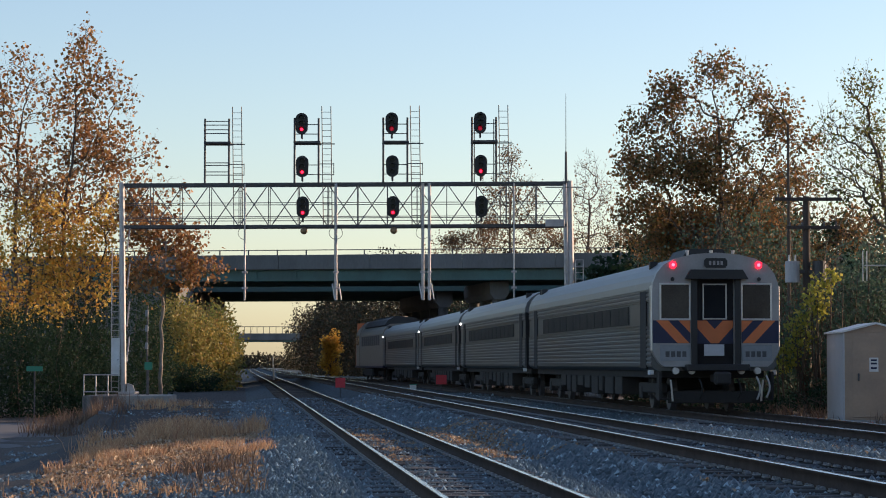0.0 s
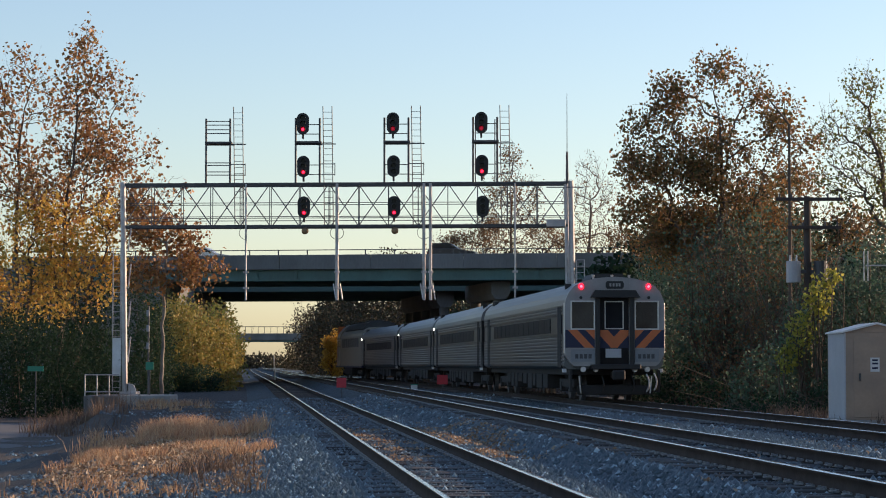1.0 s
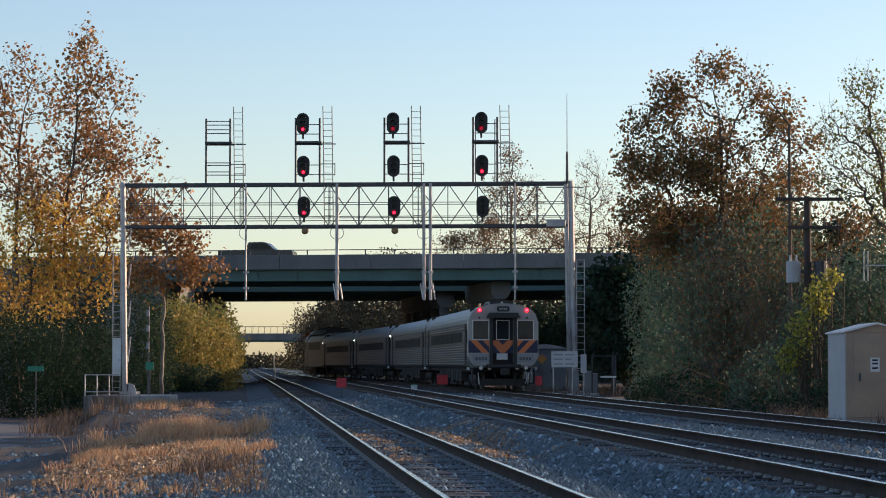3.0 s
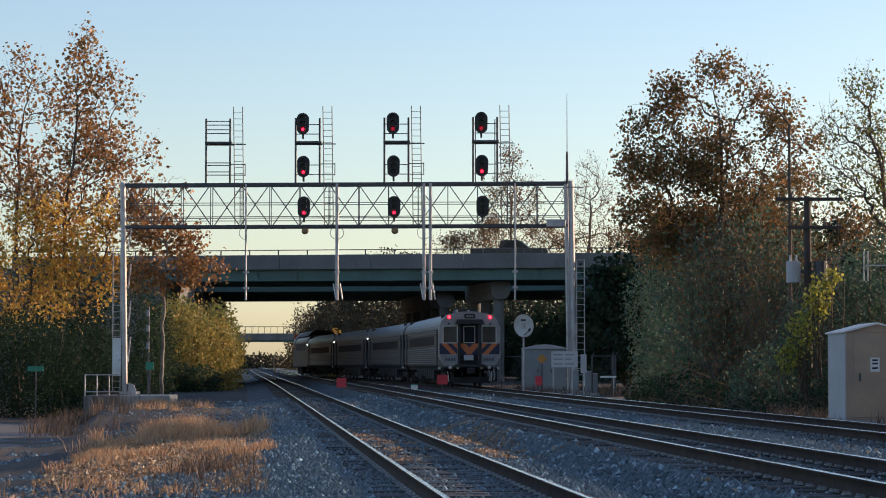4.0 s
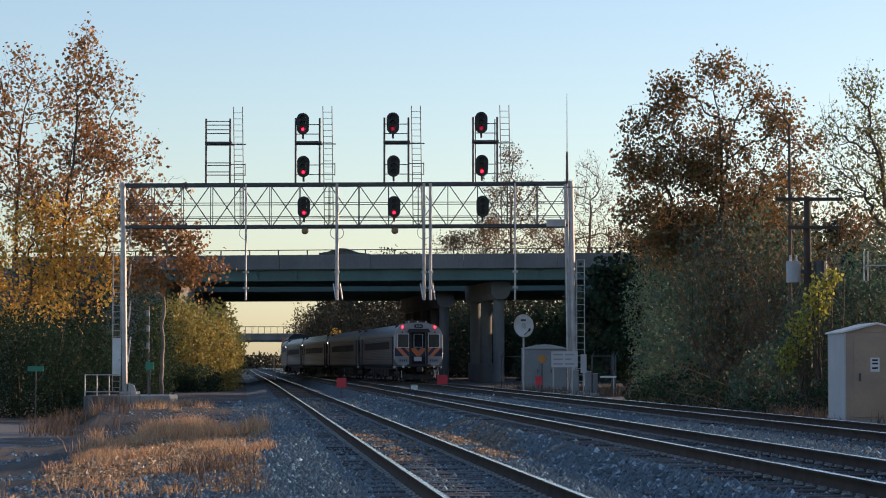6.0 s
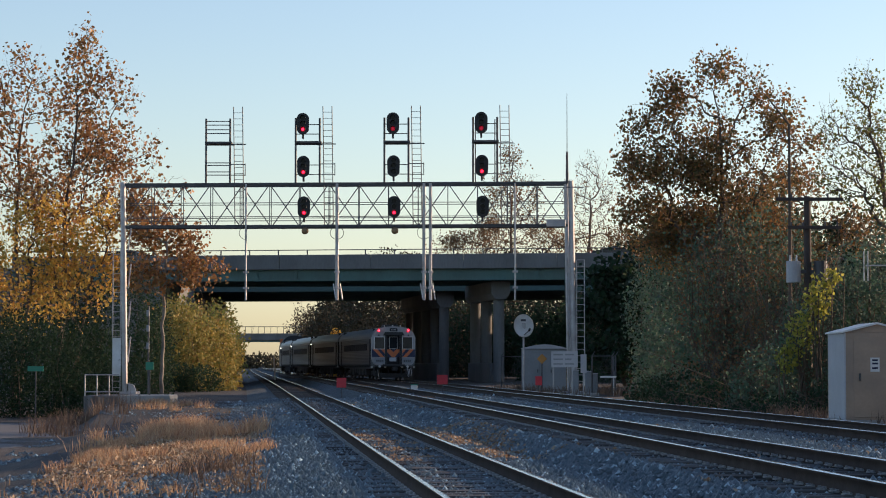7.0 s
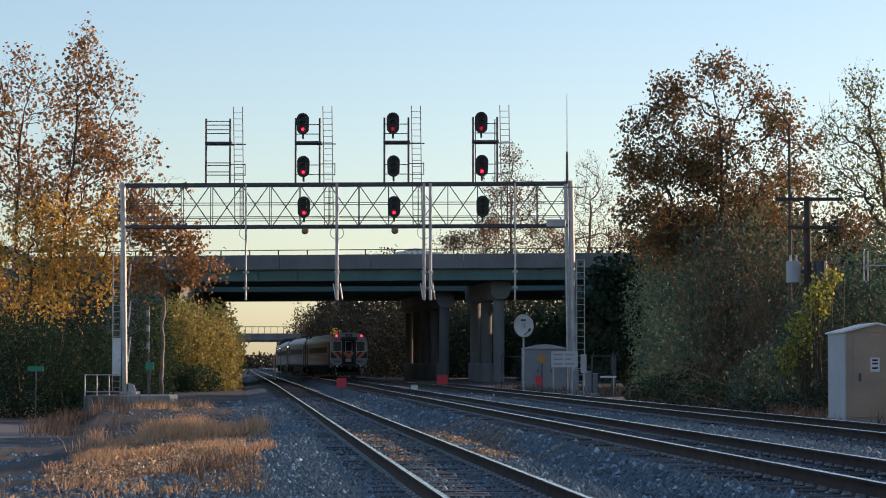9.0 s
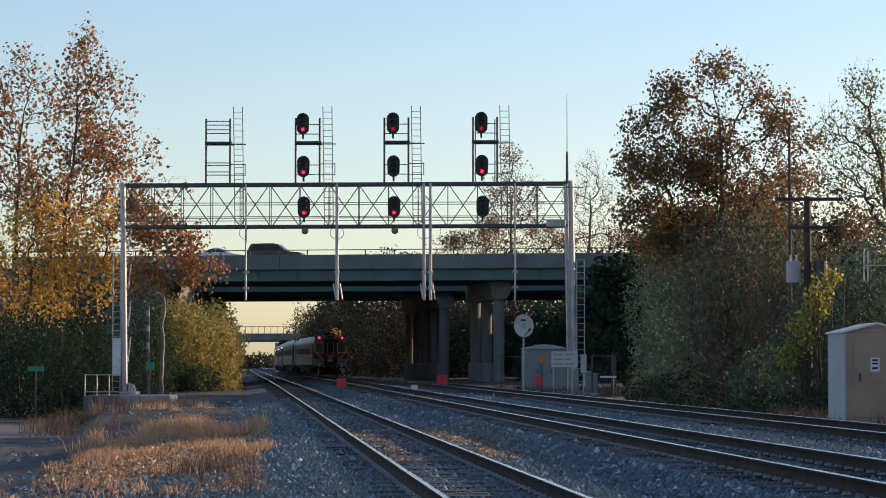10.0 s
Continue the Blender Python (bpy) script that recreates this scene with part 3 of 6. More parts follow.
# ---- signal gantry ----
def build_gantry():
    g = thing("signal_gantry", "galvanised steel truss gantry with ladders spanning the railway tracks", "signal gantry")
    yl, yr = 116.3, 115.0
    xl, xr = -15.25, 5.86
    zt, zb = 9.93, 7.93

    def gy(x, back=0):
        return yl + (yr - yl) * (x - xl) / (xr - xl) + back * 1.1

    for z, nm in ((zt, "top_chord"), (zb, "bottom_chord")):
        for back in (0, 1):
            bm = B()
            bar(bm, (xl, gy(xl, back), z), (xr, gy(xr, back), z), 0.13 if back == 0 else 0.09, 0.13)
            part(nm, bm, M["steel_dark"], g)
    # web members: verticals at each panel and crossing diagonals
    xs = np.linspace(xl, xr, 16)
    for back in (0, 1):
        for i, x in enumerate(xs[1:-1]):
            part("truss_vertical", bar(B(), (x, gy(x, back), zb), (x, gy(x, back), zt), 0.038), M["truss"], g)
        for i, (a, b) in enumerate(zip(xs, xs[1:])):
            p, q = (zb, zt) if (i + back) % 2 == 0 else (zt, zb)
            part("truss_diagonal", bar(B(), (a, gy(a, back), p), (b, gy(b, back), q), 0.045), M["truss"], g)
    for x in xs[::2]:
        for z in (zt, zb):
            part("truss_tie", bar(B(), (x, gy(x, 0), z), (x, gy(x, 1), z), 0.05), M["truss"], g)
    # walkway rails inside the truss
    for z in (8.98, 9.08, 8.35, 8.42, 8.22):
        part("walkway_rail", rod(B(), (xl, gy(xl, 0.5), z), (xr, gy(xr, 0.5), z), 0.018, sides=6), M["truss"], g)
    bm = B()
    for k in range(6):
        y = 0.15 + 0.16 * k
        bar(bm, (xl, gy(xl) + y, zb + 0.03), (xr, gy(xr) + y, zb + 0.03), 0.02, 0.04)
    part("walkway_grating", bm, M["truss"], g)
    # left leg: two shafts, battens and base
    for dx, dy in ((0, 0), (-0.13, 1.0)):
        part("leg", rod(B(), (xl + 0.02 + dx, gy(xl) + dy, zt + 0.12), (xl + 0.17 + dx, gy(xl) + dy, -0.1), 0.13, 0.14, 14), M["galv"], g, smooth=False)
    for z in (1.5, 3.2, 5.0, 6.8):
        part("leg_brace", bar(B(), (xl + 0.3, gy(xl), z), (xl + 0.3, gy(xl) + 1.0, z + 1.2), 0.06), M["galv"], g)
    part("base_plate", box(B(), xl - 0.05, xl + 0.75, gy(xl) - 0.35, gy(xl) + 1.3, -0.02, 0.10, 0.02), M["galv"], g)
    bm = B()
    prism(bm, [(xl + 0.34, 0.1), (xl + 0.72, 0.1), (xl + 0.6, 0.42), (xl + 0.34, 0.5)], gy(xl) - 0.1, gy(xl) + 0.1)
    part("base_gusset", bm, M["galv"], g)
    # right leg
    for dx, dy, r in ((-0.12, 0, 0.06), (0.16, 0.1, 0.14), (0.0, 1.0, 0.1)):
        part("leg", rod(B(), (xr + dx, gy(xr) + dy, zt + 0.1), (xr + dx + 0.14, gy(xr) + dy, 0.1), r, r, 12), M["galv"], g)
    for z in (2.2, 3.4, 4.6, 5.8, 7.0):
        part("leg_brace", bar(B(), (xr - 0.05, gy(xr), z), (xr + 0.2, gy(xr), z + 0.25), 0.05), M["galv"], g)
    part("base_plate", box(B(), xr - 0.4, xr + 0.75, gy(xr) - 0.4, gy(xr) + 1.3, 0.03, 0.14, 0.02), M["galv"], g)
    # ladders up both legs
    for nm, x0, y0, z0, z1 in (("left", xl - 0.42, gy(xl), 0.1, 6.9), ("right", xr + 0.42, gy(xr), 0.4, 6.3)):
        lad = part("ladder", rod(rod(B(), (x0, y0, z0), (x0, y0, z1), 0.025, sides=6), (x0 + 0.36, y0, z0), (x0 + 0.36, y0, z1), 0.025, sides=6), M["galv"], g)
        z = z0 + 0.2
        while z < z1:
            part("rung", rod(B(), (x0, y0, z), (x0 + 0.36, y0, z), 0.014, sides=6), M["galv"], lad)
            z += 0.3
    part("climb_guard", box(B(), xl - 0.42, xl - 0.02, gy(xl) - 0.08, gy(xl) - 0.05, 0.85, 2.65, 0.005), M["white"], g, "pale metal climb guard")
    # brackets hanging through the truss down over the tracks
    for x, pair in ((-9.33, 0), (-5.01, 0.05), (-0.9, 0.31), (3.39, 0)):
        for dx in ((0,) if pair < 0.1 else (0, pair)):
            h = part("hanger", rod(B(), (x + dx, gy(x) - 0.12, 4.42), (x + dx, gy(x) - 0.12, zt), 0.045 + 0.03 * (pair > 0), sides=8), M["galv"], g)
            for z in (5.0, 5.75):
                part("clamp", box(B(), x + dx - 0.13, x + dx + 0.13, gy(x) - 0.2, gy(x) - 0.05, z - 0.05, z + 0.05, 0.01), M["galv"], h)
        if pair:
            part("strut", rod(B(), (x - 0.16, gy(x) - 0.15, 5.2), (x - 0.05, gy(x) - 0.15, 4.5), 0.03, sides=6), M["white"], g)
            part("strut", rod(B(), (x + pair + 0.1, gy(x) - 0.15, 5.2), (x + pair + 0.22, gy(x) - 0.15, 4.45), 0.03, sides=6), M["white"], g)
        # looped cable below the chord
        bm = B()
        for sgn in ((-1,) if pair == 0 else (-1, 1)):
            pts = [Vector((x + sgn * 0.32 * math.sin(t), gy(x) - 0.1, 7.6 + 0.3 * math.cos(t))) for t in np.linspace(0.2, math.pi, 8)]
            for a, b in zip(pts, pts[1:]):
                rod(bm, a, b, 0.012, sides=4)
        part("cable_loop", bm, M["black"], g)
    # mast frames that carry the heads
    for i, x in enumerate((-11.25, -6.98, -2.77, 1.42)):
        y = gy(x) - 0.05
        for dx in (0.0, 1.14):
            part("mast_post", rod(B(), (x + dx, y, zt), (x + dx, y, 13.06), 0.05, sides=8), M["steel_dark"], g)
        if i == 3:
            for dx in (0.12, 1.05):
                part("mast_post", rod(B(), (x + dx, y + 1.0, zt), (x + dx, y + 1.0, 13.06), 0.03, sides=6), M["steel_dark"], g)
        part("platform_beam", box(B(), x - 0.05, x + 1.22, y - 0.1, y + 1.0, 11.86, 11.96, 0.01), M["steel_dark"], g)
        for z in ((12.93, 12.75, 12.53, 12.35) if i == 0 else (12.75, 12.30)) + ((10.95, 10.83, 10.52, 10.37) if i == 0 else (10.83, 10.38)):
            part("guard_rail", rod(B(), (x, y, z), (x + 1.14, y, z), 0.022, sides=6), M["truss"], g)
        for z in (10.88, 10.37):
            part("guard_rail", rod(B(), (x + 1.14, y, z), (x + 1.86, y, z), 0.022, sides=6), M["truss"], g)
        part("guard_post", rod(B(), (x + 1.86, y, 10.34), (x + 1.86, y, 10.92), 0.022, sides=6), M["truss"], g)
        part("ladder_bracket", bar(B(), (x + 1.18, y, 11.83), (x + 1.9, y, 11.83), 0.05), M["steel_dark"], g)
        x0 = x + 1.3
        lad = part("ladder", rod(rod(B(), (x0 - 0.03, y + 0.3, 13.66), (x0 + 0.06, y + 0.3, 8.0), 0.022, sides=6), (x0 + 0.4, y + 0.3, 13.66), (x0 + 0.48, y + 0.3, 8.0), 0.022, sides=6),
                   M["truss"], g)
        z = 8.15
        while z < 13.5:
            t = (13.66 - z) / 5.66 * 0.085
            part("rung", rod(B(), (x0 - 0.03 + t, y + 0.3, z), (x0 + 0.4 + t, y + 0.3, z), 0.013, sides=5), M["truss"], lad)
            z += 0.29
    # whip antenna on the right leg
    part("antenna", rod(rod(B(), (xr - 0.02, gy(xr), zt), (xr - 0.02, gy(xr), 11.4), 0.07, 0.05, 8), (xr - 0.02, gy(xr), 11.4), (xr - 0.02, gy(xr), 14.15), 0.022, 0.012, 6), M["steel_dark"], g)
    part("junction_box", box(B(), xr - 1.0, xr - 0.1, gy(xr) - 0.2, gy(xr), 7.85, 8.2, 0.02), M["galv"], g)
    part("bracket_arm", bar(B(), (xr - 1.0, gy(xr), 9.72), (xr + 0.75, gy(xr), 9.72), 0.05), M["steel_dark"], g)

    # signal heads
    lit = ((-6.62, (2, 2, 2)), (-2.36, (1, 0, 2)), (1.80, (1, 2, 0)))
    for x, states in lit:
        for z, st in zip((12.75, 10.72, 8.80), states):
            build_head(g, x + (0 if z > 12 else 0.03 if z > 10 else 0.06), gy(x) - 0.5, z, st)
    for x in (-6.52, -2.27):
        bm = B()
        bmesh.ops.create_uvsphere(bm, u_segments=16, v_segments=10, radius=0.17)
        bmesh.ops.scale(bm, vec=(1, 0.6, 1), verts=bm.verts[:])
        bell = part("bell", bm, M["bronze"], g, "round brown bell", smooth=True)
        bell.matrix_basis = pose(x, gy(x) - 0.15, 7.70)
        part("stem", rod(B(), (0, 0, 0.1), (0, 0, 0.24), 0.03, sides=6), M["black"], bell)


def oval(w, h, n=20):
    """An upright outline with round ends."""
    r = w / 2
    pts = []
    for i in range(n):
        t = 2 * math.pi * i / n
        pts.append((r * math.cos(t), r * math.sin(t) + (h / 2 - r) * (1 if math.sin(t) >= 0 else -1)))
    return pts


def build_head(g, x, y, z, state):
    hd = part("signal_head", prism(B(), oval(0.60, 1.02), -0.02, 0.02), M["black"], g, ("black oval signal head, unlit", "black oval signal head glowing faint red", "black oval signal head showing bright red")[state])
    hd.matrix_basis = pose(x, y, z)
    part("housing", box(B(), -0.17, 0.17, 0.02, 0.4, -0.42, 0.42, 0.03), M["black"], hd)
    for k, dz in enumerate((0.27, 0.0, -0.27)):
        on = state and k == 2
        bm = rod(B(), (0, -0.04, dz), (0, -0.02, dz), 0.105, sides=16)
        part("lens", bm, M["red_rim" if on else "glass_dark"], hd, "lit red lens" if on else "dark lens")
        if on:
            part("lamp", rod(B(), (0, -0.055, dz), (0, -0.041, dz), 0.065, sides=14), M[("", "red_dim", "red_signal")[state]], hd, "glowing red lamp")
        # hooded visor: an open half tube
        bm = B()
        r, n = 0.125, 10
        ring = [[bm.verts.new((rr * math.cos(t), yy, dz + rr * math.sin(t))) for t in np.linspace(-0.25, math.pi + 0.25, n)] for rr, yy in ((r, -0.02), (r, -0.26), (r + 0.012, -0.26), (r + 0.012, -0.02))]
        for a, b in zip(ring, ring[1:] + ring[:1]):
            for i in range(n - 1):
                bm.faces.new((a[i], a[i + 1], b[i + 1], b[i]))
        part("visor", bm, M["black"], hd)
    part("bracket", rod(B(), (0, 0.2, -0.68), (0, 0.2, -0.40), 0.05, sides=8), M["black"], hd)
    part("arm", bar(B(), (0, 0.2, -0.66), (0, 0.55, -0.66), 0.06), M["black"], hd)


build_gantry()


# ---- road bridges ----
def bridge_y(x, y0):
    return y0 - 0.16 * x


def sheared(bm, y0):
    for v in bm.verts:
        v.co.y += bridge_y(v.co.x, y0)
    return bm


def build_bridge():
    br = thing("road_bridge", "concrete road bridge on dull green steel girders over the railway", "bridge")
    x0, x1 = -34.0, 30.0
    y0 = 187.6

    def run(name, ya, yb, za, zb, material, bev=0.0, label="", pieces=1, y00=y0):
        xs = np.linspace(x0, x1, pieces + 1)
        for a, b in zip(xs, xs[1:]):
            part(name, sheared(box(B(), a + 0.01 * (pieces > 1), b - 0.01 * (pieces > 1), ya, yb, za, zb, bev), y00), material, br, label)

    run("parapet", 0, 0.35, 8.72, 9.86, M["bridge_concrete"], 0.03, pieces=9)
    run("deck_slab", 0.35, 15, 9.0, 9.46, M["bridge_concrete"])
    run("far_parapet", 15, 15.35, 8.9, 9.9, M["bridge_concrete"])
    # girders: web and two flanges
    for j, y in enumerate((0.45, 3.1, 5.8, 8.5, 11.2, 13.9)):
        run("girder", y, y + 0.05, 7.9, 8.98, M["girder"], 0, "green steel girder")
        run("bottom_flange", y - 0.18, y + 0.23, 7.84, 7.895, M["girder"])
        if j == 0:
            run("top_flange", y - 0.09, y + 0.14, 8.66, 8.71, M["girder"])
    x = x0 + 1.0
    while x < x1:
        part("stiffener", sheared(box(B(), x, x + 0.02, 0.33, 0.45, 7.9, 8.65), y0), M["girder"], br)
        x += 3.1
    # pipe rail on the parapet
    rail = part("pipe_rail", rod(B(), (x0, bridge_y(x0, y0) + 0.15, 10.23), (x1, bridge_y(x1, y0) + 0.15, 10.23), 0.035, sides=8), M["steel_dark"], br)
    x = x0 + 0.9
    while x < x1:
        part("rail_post", box(B(), x - 0.05, x + 0.05, bridge_y(x, y0) + 0.1, bridge_y(x, y0) + 0.2, 9.86, 10.23), M["steel_dark"], rail)
        x += 2.26
    # second carriageway behind
    y2 = 212.0
    run("rear_parapet", 0, 0.35, 8.9, 9.9, M["bridge_concrete"], y00=y2)
    run("rear_deck", 0.35, 34, 9.0, 9.45, M["bridge_concrete"], y00=y2)
    for y in np.arange(0.4, 34, 3.3):
        run("rear_girder", y, y + 0.06, 7.83, 8.99, M["girder"], y00=y2)
        run("rear_flange", y - 0.2, y + 0.26, 7.75, 7.825, M["girder"], y00=y2)
    # piers along the tracks: rows of columns under a haunched cap
    slope = -0.14
    for xa, ya, n, cap_z in ((4.45, 189.0, 3, 7.8), (0.22, 213.5, 5, 7.74)):
        m = pose(xa, ya, 0, 0, 0, -math.degrees(math.atan(slope)))
        bm = prism(B(), [(-0.72, 0), (0.72, 0), (0.72, -0.95), (0.42, -1.38), (-0.42, -1.38), (-0.72, -0.95)], 0, 6.0 * n - 4.2)
        bmesh.ops.transform(bm, matrix=m @ Matrix.Translation((0, 0, cap_z)), verts=bm.verts[:])
        part("pier_cap", bm, M["bridge_concrete"], br, "haunched concrete cap beam")
        for i in range(n):
            y = 0.9 + 6.0 * i
            p = m @ Vector((0, y, 0))
            part("pier_column", rod(B(), (p.x, p.y, -0.2), (p.x, p.y, cap_z - 1.36), 0.43, 0.43, 20), M["bridge_concrete"], br, smooth=False)
        bm = box(B(), -0.55, 0.55, 1.8, 6.0 * n - 4.8, -0.2, 1.5, 0.05)
        bmesh.ops.transform(bm, matrix=m, verts=bm.verts[:])
        part("crash_wall", bm, M["bridge_concrete"], br)
    # abutments
    for xa, xb in ((-275, -21.9), (22, 245)):
        a = part("abutment", sheared(box(B(), xa, xb, 0.6, 56, -2, 8.99, 0.05), y0), M["bridge_concrete"], br)


build_bridge()


def build_far_bridge():
    br = thing("far_overpass", "distant flat overpass crossing the railway with a fence", "bridge")
    y = 620.0
    part("deck", box(B(), -75, -30, y, y + 12, 7.4, 8.8, 0.05), M["bridge_concrete"], br)
    part("parapet", box(B(), -75, -30, y - 0.3, y - 0.01, 7.5, 9.2, 0.03), M["bridge_concrete"], br)
    part("girder", box(B(), -75, -30, y + 0.2, y + 0.5, 7.0, 7.39), M["girder"], br)
    for x in np.arange(-74, -30, 1.6):
        part("fence_post", box(B(), x, x + 0.12, y - 0.2, y - 0.08, 9.2, 10.9), M["steel_dark"], br)
    part("fence_rail", box(B(), -75, -30, y - 0.2, y - 0.1, 10.8, 10.95), M["steel_dark"], br)
    for x in (-63.0,):
        part("pier", box(B(), x - 0.9, x + 0.9, y + 2, y + 9, -1, 7.38, 0.1), M["bridge_concrete"], br)


build_far_bridge()


# ---- train ----
W2 = 1.58


def fluted(z0, z1, n, depth=0.02):
    """Half the outline of a ribbed side, from the bottom up."""
    pts = []
    for i in range(n):
        a, b = z0 + (z1 - z0) * i / n, z0 + (z1 - z0) * (i + 1) / n
        h = b - a
        pts += [(W2 - depth, a + 0.04 * h), (W2 - depth, a + 0.3 * h), (W2, a + 0.42 * h), (W2, a + 0.9 * h)]
    return pts


ROOF = [(1.575, 3.02), (1.55, 3.2), (1.48, 3.38), (1.34, 3.55), (1.12, 3.70), (0.82, 3.81), (0.42, 3.88), (0.0, 3.90)]


def sweep(bm, half, y0, y1):
    pts = half + [(-x, z) for x, z in reversed(half) if x > 1e-6]
    return prism(bm, pts, y0, y1)


def build_bogie(parent, y, wheel_r=0.43):
    bg = part("bogie", B(), M["under"], parent)
    bm = bmesh.new()
    for s in (-1, 1):
        box(bm, s * 1.0 - 0.09, s * 1.0 + 0.09, y - 1.75, y + 1.75, 0.42, 0.68, 0.03)
        for dy in (-1.3, 1.3):
            box(bm, s * 1.0 - 0.12, s * 1.0 + 0.12, y + dy - 0.2, y + dy + 0.2, 0.26, 0.6, 0.03)
        for dy in (-0.35, 0.35):
            rod(bm, (s * 0.95, y + dy, 0.35), (s * 0.95, y + dy, 0.85), 0.11, sides=10)
    box(bm, -1.0, 1.0, y - 0.35, y + 0.35, 0.5, 0.85, 0.03)
    bm.to_mesh(bg.data)
    bm.free()
    sets = []
    for dy in (-1.3, 1.3):
        bm = B()
        for s in (-1, 1):
            rod(bm, (s * 0.68, 0, 0), (s * 0.81, 0, 0), wheel_r, sides=20)
            rod(bm, (s * 0.66, 0, 0), (s * 0.69, 0, 0), wheel_r + 0.03, sides=20)
        rod(bm, (-0.8, 0, 0), (0.8, 0, 0), 0.09, sides=10)
        w = part("wheelset", bm, M["steel_dark"], bg)
        w.matrix_basis = pose(0, y + dy, wheel_r)
        sets.append(w)
    return sets


WHEELS = []


def build_coach(cab):
    L = 13.6
    c = thing("passenger_coach", "ribbed stainless steel passenger coach with dark window band" if not cab else
              "stainless cab coach with orange and blue chevrons, red tail lights", "train car", group="coaches of the train")
    back = -L + (0.35 if cab else 0.25)
    front = L - 0.25
    lower = sweep(B(), [(0.0, 1.0), (1.40, 1.0), (1.50, 1.06)] + fluted(1.10, 2.12, 9), back + 0.5, front)
    part("lower_side", lower, M["stainless"], c)
    part("letter_band", sweep(B(), [(0.001, 2.125), (W2 - 0.03, 2.125), (W2 - 0.03, 2.70), (0.001, 2.70)], back + 0.5, front), M["stainless"], c)
    part("upper_side", sweep(B(), [(0.001, 2.705)] + fluted(2.71, 3.02, 3) + [(0.001, 3.02)], back + 0.5, front), M["stainless"], c)
    part("roof", sweep(B(), [(0.001, 3.022)] + ROOF, back + 0.45, front), M["roof_steel"], c, smooth=False)
    # windows: long dark band with panes and posts
    for s in (-1, 1):
        xa, xb = sorted((s * (W2 - 0.028), s * (W2 - 0.012)))
        part("window_band", box(B(), xa, xb, -9.2, 9.3, 2.18, 2.66), M["band"], c)
        for i in range(12):
            y = -9.1 + i * 1.54
            xa, xb = sorted((s * (W2 - 0.013), s * (W2 - 0.004)))
            part("window_pane", box(B(), xa, xb, y, y + 1.36, 2.21, 2.63, 0.0), M["side_glass"], c)
        for y in (-11.6, 11.3):
            xa, xb = sorted((s * (W2 - 0.06), s * (W2 + 0.004)))
            part("side_door", box(B(), xa, xb, y - 0.45, y + 0.45, 1.05, 3.0, 0.01), M["under"], c, "dark recessed side door")
        for bm in ((B(),) if not cab else ()):
            xa, xb = sorted((s * (W2 - 0.01), s * (W2 + 0.05)))
            part("door_light", box(bm, xa, xb, front - 0.33, front - 0.23, 2.97, 3.08, 0.01), M["white_glow"], c, "small white indicator light")
        # white block in place of the bright reflection at step level
        xa, xb = sorted((s * (W2 - 0.1), s * (W2 + 0.02)))
        part("step_glint", box(B(), xa, xb, back + 0.62, back + 0.86, 0.90, 1.02, 0.01), M["white"], c, "white block standing for a reflection at the step")
        # roof drip and vents near the ends
        for y in (back + 2.2, front - 1.2, front - 1.7):
            part("roof_vent", box(B(), s * 1.22 - 0.1, s * 1.22 + 0.1, y - 0.09, y + 0.09, 3.52, 3.76, 0.01), M["black"], c)
    part("vestibule_end", box(B(), -1.15, 1.15, front, front + 0.30, 1.05, 3.5, 0.03), M["black"], c, "black folding end bellows")
    part("underframe", box(B(), -1.3, 1.3, -L + 1.0, L - 0.6, 0.82, 1.02, 0.02), M["under"], c)
    rs = random.Random(5)
    y = -6.4
    while y < 6.2:
        w = rs.uniform(0.8, 1.9)
        for s in (-1, 1):
            d = rs.uniform(0.3, 0.55)
            xa, xb = sorted((s * 0.75, s * 1.32))
            part("equipment_box", box(B(), xa, xb, y, y + w * 0.85, 0.82 - d, 0.83, 0.02), M["under"], c)
        y += w + 0.15
    for y in (-9.6, 9.6):
        WHEELS.extend((c, w) for w in build_bogie(c, y))
    if not cab:
        part("vestibule_end", box(B(), -1.15, 1.15, back + 0.12, back + 0.47, 1.05, 3.5, 0.03), M["black"], c, "black folding end bellows")
        # dark band material instead of stainless, putting the gap's shade into the wall
        part("end_wall", sweep(B(), [(0.001, 1.0), (1.5, 1.0), (1.55, 3.0)] + ROOF[1:], back + 0.48, back + 0.52), M["band"], c)
        return c
    build_cab_face(c, back)
    return c


